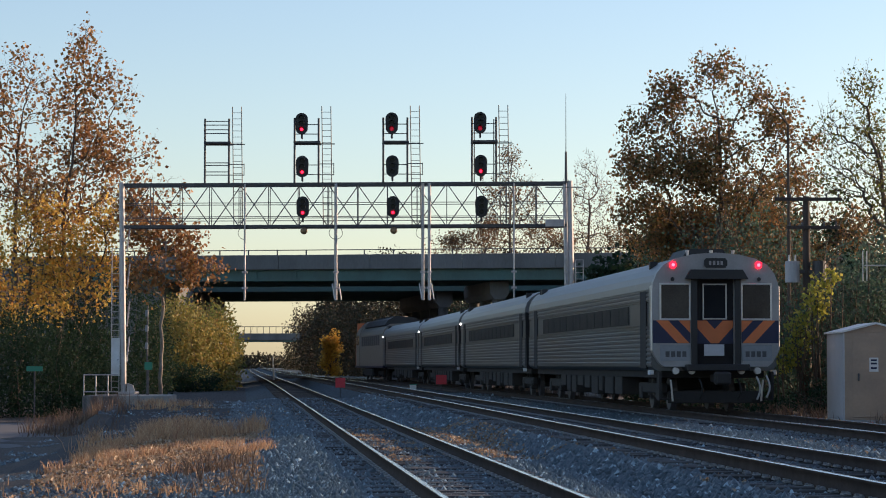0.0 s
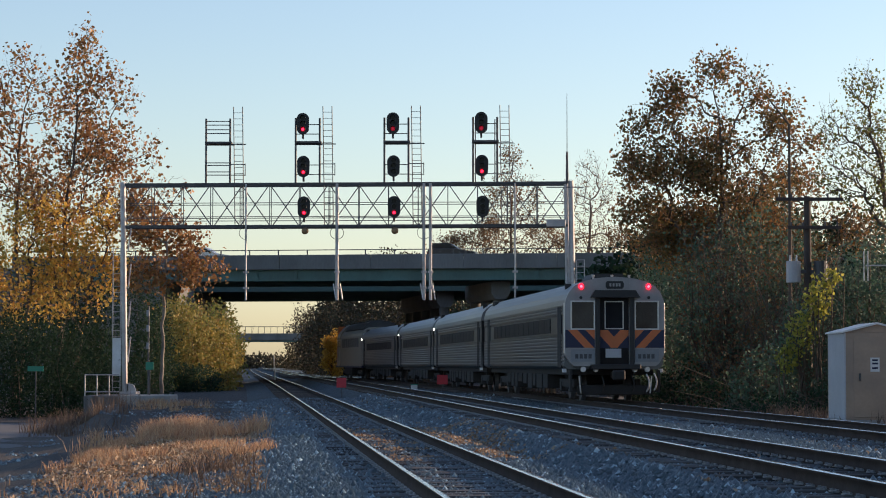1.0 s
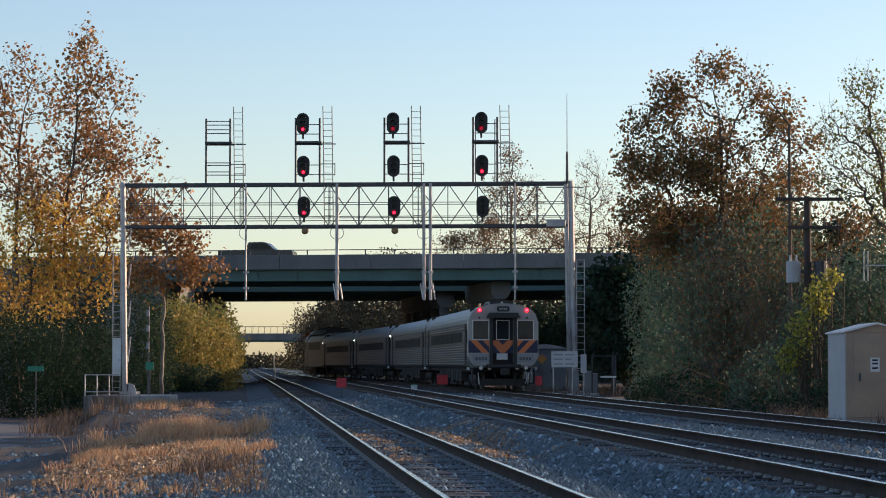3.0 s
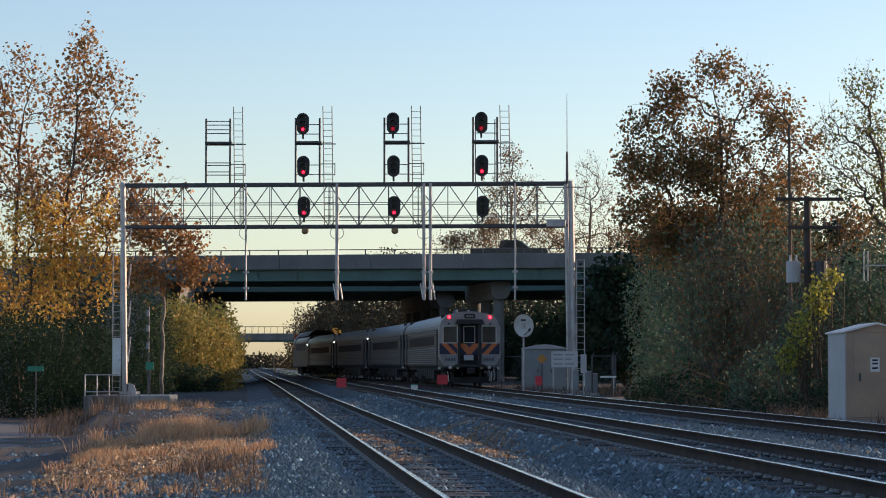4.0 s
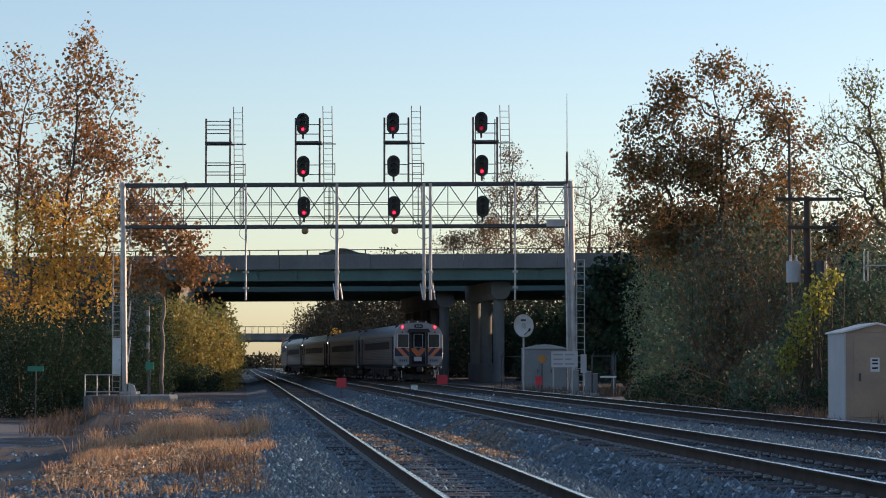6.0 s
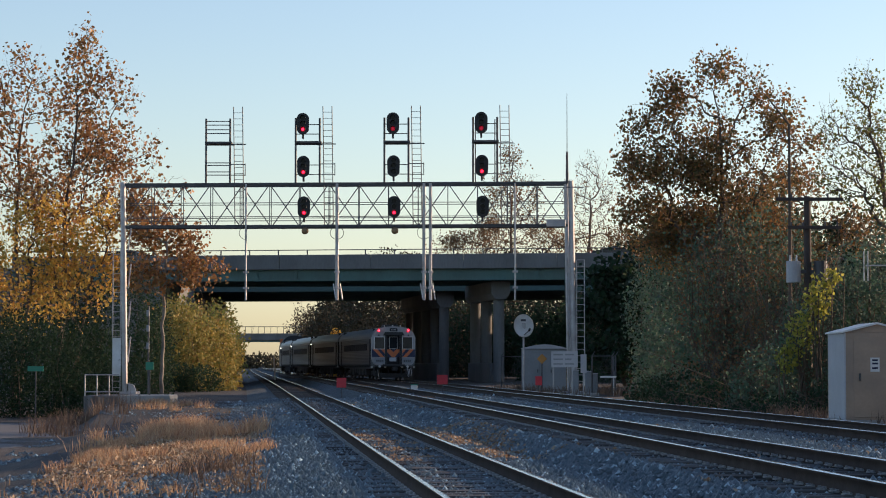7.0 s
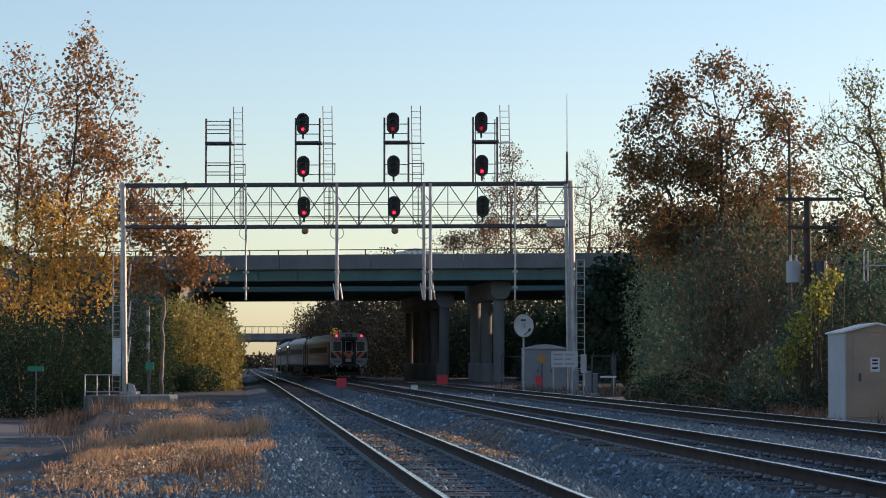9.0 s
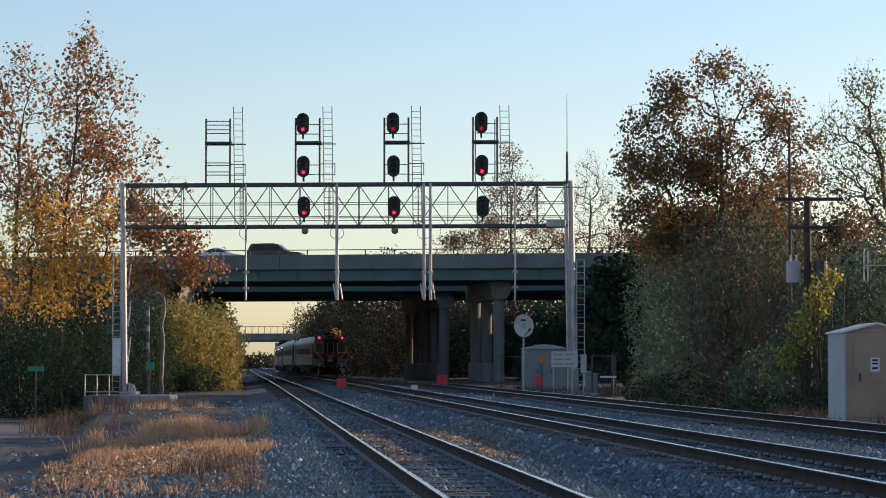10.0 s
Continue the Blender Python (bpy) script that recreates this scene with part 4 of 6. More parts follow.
def build_cab_face(c, back):
    yb = back + 0.5                     # inner plane of the end
    o = W2 + 0.01
    outline = [(0.001, 1.1), (1.30, 1.1), (1.42, 1.2), (o - 0.02, 1.45), (o, 1.9), (o, 2.9), (o - 0.03, 3.18), (o - 0.13, 3.42), (o - 0.30, 3.62), (o - 0.58, 3.77), (0.6, 3.87), (0.001, 3.92)]
    # the face is one plate with a deep door bay in its middle
    for s in (-1, 1):
        pts = [(s * 0.47, z) for z in (1.1,)] + [(s * x, z) for x, z in outline[1:-1]] + [(s * 0.47, 3.88)]
        bm = prism(B(), pts, yb - 0.28, yb)
        part("face_panel", bm, M["cab_grey"], c, "grey painted end panel")
    part("face_header", prism(B(), [(-0.468, 3.30), (0.468, 3.30), (0.468, 3.885), (0, 3.92), (-0.468, 3.885)], yb - 0.28, yb), M["cab_grey"], c)
    f = yb - 0.285
    # corner post: edge in bright frame metal, standing for the sunlit rim
    for s in (-1, 1):
        xa, xb = sorted((s * (o - 0.03), s * (o + 0.012)))
        part("corner_post", box(B(), xa, xb, yb - 0.26, yb + 0.02, 1.5, 3.1, 0.01), M["frame_metal"], c)
    # door bay
    part("door", box(B(), -0.466, 0.466, yb - 0.12, yb - 0.06, 1.0, 3.29), M["band"], c, "dark end door with window")
    part("door_window", box(B(), -0.27, 0.27, yb - 0.135, yb - 0.122, 2.30, 3.12, 0.0), M["glass_dark"], c)
    for s in (-1, 1):
        xa, xb = sorted((s * 0.47, s * 0.62))
        part("door_post", box(B(), xa, xb, yb - 0.34, yb - 0.281, 1.12, 3.3, 0.01), M["black"], c)

    def frame_round(name, x0, x1, z0, z1, y, w=0.05):
        bm = B()
        for a in ((x0 - w, x1 + w, z0 - w, z0), (x0 - w, x1 + w, z1, z1 + w), (x0 - w, x0, z0, z1), (x1, x1 + w, z0, z1)):
            box(bm, a[0], a[1], y - 0.02, y + 0.004, a[2], a[3], 0.006)
        return part(name, bm, M["frame_metal"], c)

    frame_round("door_window_frame", -0.27, 0.27, 2.30, 3.12, yb - 0.137, 0.035)
    for s in (-1, 1):
        xa, xb = sorted((s * 0.67, s * 1.36))
        part("cab_window", box(B(), xa, xb, f - 0.006, f + 0.002, 2.29, 3.12), M["cab_glass"], c)
        frame_round("window_frame", xa, xb, 2.29, 3.12, f, 0.045)
    # hood over the door
    bm = B()
    prism(bm, [(-0.78, 3.26), (0.78, 3.26), (0.64, 3.49), (-0.64, 3.49)], f - 0.22, f + 0.004)
    part("door_hood", bm, M["black"], c)
    # number box at the top
    bm = prism(B(), [(x * 1.0, z + 3.66) for x, z in [(-0.24, -0.12), (0.24, -0.12), (0.29, -0.06), (0.29, 0.06), (0.24, 0.12), (-0.24, 0.12), (-0.29, 0.06), (-0.29, -0.06)]], f - 0.03, f + 0.004)
    nb = part("number_box", bm, M["black"], c)
    for k, x in enumerate((-0.14, -0.04, 0.06, 0.15)):
        part("number_bar", box(B(), x - 0.03, x + 0.03, f - 0.034, f - 0.031, 3.61, 3.71), M["cab_grey"], nb)
    # tail lights
    for s in (-1, 1):
        xa, xb = s * 1.07 - 0.075, s * 1.07 + 0.075
        lt = part("tail_light", box(B(), xa, xb, f - 0.06, f, 3.52, 3.70, 0.045), M["red_glow"], c, "glowing red tail light")
        part("bulb", rod(B(), (s * 1.07, f - 0.075, 3.61), (s * 1.07, f - 0.061, 3.61), 0.04, sides=12), M["red_core"], lt)
        part("small_lamp", rod(B(), (s * 1.08, f - 0.03, 3.26), (s * 1.08, f, 3.26), 0.05, sides=10), M["black"], c)
    # chevron field: blue plate with slanted orange stripes, mirrored about the middle
    za, zb = 1.66, 2.19
    h = zb - za
    for s in (-1, 1):
        xa, xb = sorted((s * 0.64, s * (o - 0.02)))
        part("chevron_panel", box(B(), xa, xb, f - 0.004, f, za + 0.02, zb + 0.05), M["blue"], c, "dark blue painted panel")
        inner, outer = 0.64, o - 0.02
        for lo, hi in ((0.66, 0.96), (0.05, 0.40)):
            # stripe slopes down towards the middle of the train
            pts = [(lo, za + 0.02), (hi, za + 0.02), (hi + h, zb + 0.05), (lo + h, zb + 0.05)]
            pts = clip_x(pts, inner, outer)
            part("chevron_stripe", prism(B(), [(s * x, z) for x, z in pts], f - 0.007, f - 0.0045), M["orange"], c, "orange slanted stripe")
    part("door_chevron", prism(B(), [(-0.46, 2.24), (-0.2, 2.24), (0, 2.03), (0.2, 2.24), (0.46, 2.24), (0.46, 2.08), (0.1, 1.68), (-0.1, 1.68), (-0.46, 2.08)], yb - 0.130, yb - 0.1255), M["orange"], c, "orange chevron")
    part("door_panel", box(B(), -0.46, 0.46, yb - 0.125, yb - 0.121, 1.67, 2.245), M["blue"], c, "dark blue painted panel")
    part("door_plate", box(B(), -0.3, 0.2, yb - 0.32, yb - 0.30, 1.37, 1.65), M["grey_panel"], c, "pale blank plate")
    part("letter_panel", box(B(), 0.64, 1.40, f - 0.006, f, 1.24, 1.63, 0.01), M["cabinet_grey"], c)
    part("letter_panel", box(B(), -1.40, -0.64, f - 0.006, f, 1.24, 1.63, 0.01), M["cabinet_grey"], c)
    for side, n in ((-1, 4), (1, 4)):
        for k in range(n):
            x = side * 1.0 + (k - 1.5) * 0.14
            part("letter_bar", box(B(), x - 0.05, x + 0.05, f - 0.009, f - 0.0065, 1.34, 1.48), M["steel_dark"], c)
    # anticlimber, lights, coupler and hoses
    part("end_sill", box(B(), -0.78, 0.78, f - 0.35, f + 0.2, 1.0, 1.16, 0.02), M["black"], c)
    for s in (-1, 1):
        for x in (0.62, 1.02):
            part("ditch_light", rod(B(), (s * x, f - 0.12, 1.0), (s * x, f + 0.02, 1.0), 0.085, sides=12), M["frame_metal"], c)
        part("grab_iron", rod(B(), (s * 1.1, f - 0.1, 0.25), (s * 1.15, f - 0.1, 0.78), 0.025, sides=6), M["frame_metal"], c)
        part("step", box(B(), s * 1.15 - 0.25, s * 1.15 + 0.25, f - 0.05, f + 0.3, 0.28, 0.32, 0.0), M["under"], c)
        part("step_side", box(B(), s * 1.4 - 0.03, s * 1.4 + 0.03, f - 0.05, f + 0.3, 0.28, 0.98, 0.0), M["under"], c)
    for x, z0, z1 in ((1.22, 0.35, 0.88), (0.98, 0.3, 0.85), (0.5, 0.3, 0.8), (-0.45, 0.3, 0.8)):
        bm = B()
        pts = [Vector((x + 0.07 * math.sin(t * 3), f - 0.14 - 0.1 * math.sin(t * math.pi), z1 + (z0 - z1) * t)) for t in np.linspace(0, 1, 7)]
        for a, b in zip(pts, pts[1:]):
            rod(bm, a, b, 0.025, sides=6)
        part("brake_hose", bm, M["grey_panel"] if x > 0.9 else M["rubber"], c)
    part("coupler", box(box(B(), -0.12, 0.12, f - 0.7, f + 0.2, 0.72, 0.92, 0.03), -0.2, 0.2, f - 0.95, f - 0.65, 0.66, 0.98, 0.05), M["under"], c)
    part("pilot", box(B(), -1.2, 1.2, f + 0.0, f + 0.06, 0.2, 0.5, 0.02), M["under"], c)
    # roof equipment seen above the face
    part("roof_housing", prism(B(), [(-0.62, 3.84), (0.55, 3.84), (0.42, 4.06), (-0.48, 4.06)], yb + 0.9, yb + 3.0), M["loco_roof"], c)
    for x in (-0.6, 0.0, 0.55):
        part("horn", rod(B(), (x, yb + 0.3, 3.86), (x, yb + 0.3, 4.0), 0.03, 0.05, sides=8), M["frame_metal"], c)


def clip_x(pts, lo, hi):
    """Cuts a convex outline to lo <= x <= hi."""
    for keep, lim in ((1, lo), (-1, hi)):
        out = []
        for (x0, z0), (x1, z1) in zip(pts, pts[1:] + pts[:1]):
            i0, i1 = keep * (x0 - lim) >= 0, keep * (x1 - lim) >= 0
            if i0:
                out.append((x0, z0))
            if i0 != i1:
                t = (lim - x0) / (x1 - x0)
                out.append((lim, z0 + t * (z1 - z0)))
        pts = out
    return pts


def build_loco():
    c = thing("diesel_locomotive", "silver diesel locomotive with black roof and orange nose", "locomotive")
    h = 1.5
    body = [(0.001, 1.05), (h, 1.05), (h, 3.3), (1.42, 3.55), (1.2, 3.8), (0.9, 3.95), (0.001, 4.0)]
    part("hood", sweep(B(), body, -11.4, 5.6), M["loco_body"], c)
    part("side_sill", box(B(), -1.52, 1.52, -11.5, 9.6, 0.9, 1.05, 0.02), M["blue"], c)
    roof = [(0.001, 3.9), (0.9, 3.965), (1.22, 3.81), (1.30, 3.9), (1.05, 4.25), (0.7, 4.42), (0.001, 4.45)]
    part("roof_hood", sweep(B(), roof, -10.8, 3.8), M["loco_roof"], c, "black roof hood with fans")
    cab = [(0.001, 1.05), (1.54, 1.05), (1.54, 3.4), (1.40, 3.75), (1.05, 4.15), (0.7, 4.4), (0.001, 4.45)]
    part("cab", sweep(B(), cab, 5.62, 8.2), M["loco_body"], c)
    bm = B()
    pts = [(8.21, 1.05), (9.6, 1.05), (9.7, 2.3), (9.0, 2.75), (8.21, 4.3)]
    a = [bm.verts.new((-1.45, y, z)) for y, z in pts]
    b = [bm.verts.new((1.45, y, z)) for y, z in pts]
    for i in range(5):
        bm.faces.new((a[i], a[(i + 1) % 5], b[(i + 1) % 5], b[i]))
    bm.faces.new(a)
    bm.faces.new(b[::-1])
    part("nose", bm, M["orange"], c, "orange nose")
    for s in (-1, 1):
        for y in (6.0, 7.1):
            xa, xb = sorted((s * 1.535, s * 1.55))
            part("cab_window", box(B(), xa, xb, y, y + 0.85, 2.6, 3.3), M["glass_dark"], c)
        for y in np.arange(-9, 4.5, 1.5):
            xa, xb = sorted((s * 1.495, s * 1.51))
            part("grille", box(B(), xa, xb, y, y + 1.2, 2.5, 3.2), M["steel_dark"], c)
        xa, xb = sorted((s * 0.85, s * 1.4))
        part("fuel_tank", box(B(), xa, xb, -3.0, 3.0, 0.3, 0.92, 0.08), M["under"], c)
    for y in np.arange(-8, 3, 2.6):
        part("roof_fan", rod(B(), (0, y, 4.40), (0, y, 4.55), 0.6, sides=20), M["loco_roof"], c)
    for y in (-6.0, 6.0):
        WHEELS.extend((c, w) for w in build_bogie(c, y))
    return c


TRAIN = [build_coach(True)] + [build_coach(False) for _ in range(3)] + [build_loco()]


# ---- road vehicles on the bridge ----
def build_vehicle(kind, paint, label, L, H):
    v = thing("pickup_truck" if kind == "pickup" else "car", label, "vehicle", group="traffic on the bridge")
    w = 0.9
    h = H
    if kind == "suv":
        low = [(-L / 2, 0.45), (L / 2, 0.4), (L / 2, 0.85), (L / 2 - 0.2, 1.0), (L / 2 - 1.2, 1.08), (-L / 2, 1.1)]
        top = [(L / 2 - 1.25, 1.08), (L / 2 - 2.0, h - 0.06), (L / 2 - 2.4, h), (-L / 2 + 0.4, h - 0.02), (-L / 2 + 0.05, 1.1)]
    elif kind == "sedan":
        low = [(-L / 2, 0.4), (L / 2, 0.35), (L / 2, 0.68), (L / 2 - 0.3, 0.82), (L / 2 - 1.3, 0.95), (-L / 2 + 0.6, 1.0), (-L / 2, 0.9)]
        top = [(L / 2 - 1.3, 0.94), (L / 2 - 2.1, h - 0.05), (L / 2 - 2.6, h), (-L / 2 + 1.4, h - 0.06), (-L / 2 + 0.55, 0.99)]
    else:
        low = [(-L / 2, 0.5), (L / 2, 0.45), (L / 2, 1.05), (L / 2 - 0.2, 1.15), (L / 2 - 1.5, 1.22), (-L / 2, 1.2)]
        top = [(L / 2 - 1.5, 1.21), (L / 2 - 2.2, h - 0.06), (L / 2 - 2.5, h), (L / 2 - 3.7, h - 0.02), (L / 2 - 3.95, 1.21)]

    def side(pts, half):
        bm = B()
        a = [bm.verts.new((x, -half, z)) for x, z in pts]
        b = [bm.verts.new((x, half, z)) for x, z in pts]
        n = len(pts)
        for i in range(n):
            bm.faces.new((a[i], a[(i + 1) % n], b[(i + 1) % n], b[i]))
        bm.faces.new(a[::-1])
        bm.faces.new(b)
        bmesh.ops.bevel(bm, geom=bm.edges[:], offset=0.05, segments=2, affect="EDGES")
        return bm

    part("body", side(low, w), M[paint], v)
    part("cabin", side(top, w - 0.1), M[paint], v)
    # side glass in two panes
    x0, x1 = top[-1][0] + 0.35, top[0][0] - 0.35
    mid = (x0 + x1) / 2
    zz0, zz1 = low[-2][1] + 0.06, h - 0.14
    for s in (-1, 1):
        for a, b, ta, tb in ((x0, mid - 0.04, 0.25, 0), (mid + 0.04, x1, 0, 0.5)):
            ya, yb = sorted((s * (w - 0.105), s * (w - 0.085)))
            bm = prism(B(), [(a, zz0), (b, zz0), (b - tb, zz1), (a + ta, zz1)], ya, yb)
            part("side_window", bm, M["glass_dark"], v)
        for x in (-L / 2 + 0.85, L / 2 - 0.85):
            wh = part("wheel", rod(B(), (x, s * (w - 0.2), 0.34), (x, s * (w + 0.01), 0.34), 0.34, sides=20), M["rubber"], v)
            part("hub", rod(B(), (x, s * (w - 0.0), 0.34), (x, s * (w + 0.02), 0.34), 0.2, sides=12), M["frame_metal"], wh)
    part("tail_lamp", box(B(), -L / 2 - 0.01, -L / 2 + 0.04, -w + 0.05, -w + 0.25, 0.75, 0.95), M["red_paint"], v)
    part("tail_lamp", box(B(), -L / 2 - 0.01, -L / 2 + 0.04, w - 0.25, w - 0.05, 0.75, 0.95), M["red_paint"], v)
    return v


# place along the bridge at the start of the clip, speed, lane
TRAFFIC = [
    (build_vehicle("suv", "car_dark", "dark hatchback driving over the bridge", 3.9, 1.66), -22.0, 22.8),
    (build_vehicle("sedan", "car_silver", "silver sedan driving over the bridge", 4.2, 1.50), -41.3, 22.1),
    (build_vehicle("pickup", "car_dark", "dark pickup truck driving over the bridge", 6.2, 1.85), -76.6, 20.5),
    (build_vehicle("sedan", "car_dark", "dark low sedan driving over the bridge", 4.4, 1.30), -138.5, 21.8),
    (build_vehicle("sedan", "car_dark", "dark low sedan driving over the bridge", 4.4, 1.30), -178.0, 21.8),
    (build_vehicle("sedan", "car_silver", "grey sedan driving over the bridge", 4.3, 1.25), -197.0, 21.7),
    (build_vehicle("suv", "car_dark", "dark sport utility vehicle driving over the bridge", 4.6, 1.74), -239.6, 22.6),
    (build_vehicle("sedan", "car_silver", "silver sedan driving over the bridge", 4.2, 1.42), -242.0, 22.4),
]
# ---- trees and undergrowth ----
lobed_tree("tree", "tall sycamore with sparse rust-brown autumn leaves", -19.73, 126, [(1.25, -0.57, 18.05, 0.76, 0.79, 0.99, 1.0), (1.74, -1.35, 15.78, 1.8, 1.51, 1.89, 1.0), (3.2, -0.83, 14.77, 1.1, 0.88, 1.05, 1.0), (0.73, 1.63, 12.88, 2.18, 1.86, 2.32, 1.0), (2.91, 0.42, 12.01, 1.69, 1.53, 1.92, 1.0), (4.65, 0.15, 12.3, 0.58, 0.6, 0.76, 1.0), (-0.44, -1.24, 9.97, 2.47, 1.98, 2.03, 1.0), (2.32, 1.31, 9.39, 1.74, 1.39, 1.6, 1.0)],
           720, 14, 0.2, "leaf_rust", 11, trunk=0.2)
lobed_tree("tree", "tall autumn tree with sparse rust leaves beside the lane", -22.76, 130, [(0.45, -0.26, 17.59, 1.05, 0.84, 0.9, 1.0), (-0.3, -0.45, 15.34, 1.8, 1.8, 2.25, 1.0), (1.65, 1.01, 15.79, 1.35, 1.32, 1.65, 1.0), (0.45, -0.52, 12.04, 2.1, 1.92, 2.4, 1.0), (1.35, 0.0, 9.05, 2.25, 1.8, 1.8, 1.0), (-1.95, -0.45, 13.24, 1.8, 2.88, 3.6, 1.0)],
           600, 13, 0.2, "leaf_rust", 12, trunk=0.2)
lobed_tree("tree", "pale-barked sycamore with orange leaves behind the gantry", -13.98, 122, [(0.37, -0.59, 10.12, 1.18, 0.95, 0.96, 0.35), (-0.62, 1.27, 8.01, 1.69, 1.35, 1.27, 1.0), (1.07, 0.28, 7.45, 1.13, 0.9, 1.07, 1.0), (1.77, -0.3, 6.04, 1.18, 0.95, 1.01, 1.0), (-0.82, -0.73, 5.76, 1.46, 1.17, 1.01, 1.0), (2.9, 0.1, 6.1, 0.39, 0.32, 0.39, 0.6), (-1.32, -0.56, 9.42, 1.13, 1.13, 1.41, 1.0)],
           420, 17, 0.2, "leaf_rust", 14, bark="bark_pale", trunk=0.13, top=0.7)
lobed_tree("tree", "golden autumn tree beside the gantry", -18.55, 123, [(0.57, 0.0, 7.22, 1.99, 1.59, 1.7, 1.0), (1.7, -0.26, 9.06, 1.02, 1.02, 1.28, 1.0), (0.0, -1.06, 4.8, 2.13, 1.7, 1.42, 1.0), (2.13, 0.45, 6.08, 0.91, 0.91, 1.13, 1.0), (-1.13, 0.35, 6.36, 1.42, 1.36, 1.7, 1.0)],
           440, 14, 0.19, "leaf_gold", 13, trunk=0.16, top=0.7)
lobed_tree("tree", "golden tree with spreading limbs above the lane", -21.42, 124, [(0.14, -1.14, 6.98, 2.29, 1.83, 2.0, 1.0), (-0.43, 0.46, 4.4, 1.86, 1.49, 1.43, 1.0), (1.29, -1.29, 8.69, 1.72, 1.37, 1.43, 1.0), (-2.43, -0.43, 6.4, 1.72, 1.83, 2.29, 1.0)],
           440, 15, 0.19, "leaf_gold", 15, trunk=0.16, top=0.7)
lobed_tree("tree", "broad oak with rust and olive leaves beside the tracks", 10.08, 89, [(-0.06, -0.8, 11.97, 1.07, 0.85, 0.78, 0.45), (-1.64, -0.23, 11.25, 0.92, 0.74, 0.86, 1.0), (1.13, 0.0, 11.36, 0.86, 0.79, 0.99, 1.0), (-2.57, -0.8, 9.92, 1.07, 0.85, 0.92, 1.0), (-0.31, 0.0, 10.12, 1.64, 1.31, 1.23, 1.0), (2.05, -0.56, 10.02, 1.13, 0.9, 1.13, 1.0), (-3.14, 0.0, 8.48, 0.86, 0.69, 0.86, 1.5), (-1.64, -0.82, 8.28, 1.64, 1.31, 1.23, 1.6), (0.51, -1.23, 8.28, 1.64, 1.31, 1.23, 1.1), (2.36, 0.0, 8.28, 1.13, 0.9, 1.03, 0.8), (3.28, 0.58, 9.2, 0.78, 0.69, 0.86, 0.7), (-2.87, -0.49, 7.04, 0.99, 0.79, 0.86, 1.5), (-1.03, 1.46, 6.43, 1.95, 1.56, 1.03, 1.7), (1.33, 0.0, 6.63, 1.33, 1.07, 1.03, 1.2)],
           1050, 36, 0.125, "leaf_oak", 21, trunk=0.22, stray=0.2)
lobed_tree("tree", "dense brown-leaved tree under the oak crown", 9.89, 92, [(-0.21, -0.5, 6.7, 2.23, 1.4, 1.06, 1.0), (1.59, -0.2, 7.23, 1.27, 1.4, 1.27, 1.0), (-1.49, 0.1, 5.96, 1.59, 1.4, 0.95, 1.0), (3.18, 0.4, 5.75, 1.7, 1.4, 0.95, 1.0), (0.85, 0.7, 5.54, 2.55, 1.4, 1.06, 1.0)],
           560, 34, 0.12, "leaf_oak", 22, trunk=0.14, stray=0.22)
lobed_tree("tree", "nearly bare tree with arching olive twigs", 16.38, 86, [(-1.59, 0.19, 11.22, 0.75, 0.67, 0.83, 0.9), (-1.29, 0.67, 9.63, 0.89, 0.95, 1.19, 1.0), (-2.68, 0.0, 9.73, 0.71, 0.73, 0.91, 1.0), (-2.38, -0.5, 8.04, 0.99, 0.79, 0.99, 1.3), (-0.89, 0.22, 7.65, 0.89, 1.03, 1.29, 1.3)],
           560, 9, 0.11, "leaf_olive", 23, trunk=0.16, stray=0.22)
lobed_tree("tree", "thin brown tree behind the pole", 13.49, 92, [(0.0, 0.8, 8.08, 1.06, 0.85, 0.95, 1.0), (-0.53, -0.8, 6.39, 1.06, 0.85, 0.95, 1.0), (1.27, -0.95, 6.6, 1.27, 1.02, 0.95, 1.0), (2.76, 0.42, 6.17, 0.85, 0.76, 0.95, 1.0)],
           360, 18, 0.12, "leaf_oak", 24, trunk=0.12, stray=0.22)
lobed_tree("tree", "slender half-bare tree behind the bridge", 7.81, 280, [(0.0, -0.42, 24.65, 1.68, 1.76, 2.2, 1.0), (-1.1, 2.03, 21.1, 2.71, 2.17, 2.58, 1.0), (1.74, -1.65, 20.77, 2.2, 2.07, 2.58, 1.0), (0.0, -2.66, 16.9, 3.55, 2.84, 2.32, 1.0)],
           340, 15, 0.22, "leaf_brown", 31, trunk=0.25, stray=0.4, z=0, tip=0.011)
lobed_tree("tree", "bare tree with thin forking limbs behind the bridge", 16.06, 272, [(0.31, -0.88, 23.04, 1.76, 1.61, 2.01, 1.0), (-1.25, 0.0, 19.91, 1.76, 2.01, 2.51, 1.0), (1.63, 0.0, 19.91, 1.51, 2.01, 2.51, 1.0), (0.0, -1.98, 16.14, 2.63, 2.11, 2.13, 1.0)],
           320, 6, 0.2, "leaf_brown", 33, trunk=0.25, stray=0.4, z=0, tip=0.012)
lobed_tree("tree", "low half-bare tree behind the bridge", 3.02, 285, [(-1.97, 0.0, 15.66, 1.84, 1.47, 0.92, 1.0), (0.99, 0.0, 16.32, 2.37, 1.89, 1.31, 1.0), (2.63, 0.0, 17.5, 1.97, 1.58, 1.58, 1.0)],
           190, 26, 0.2, "leaf_brown", 32, trunk=0.2, stray=0.4, z=0, tip=0.011)
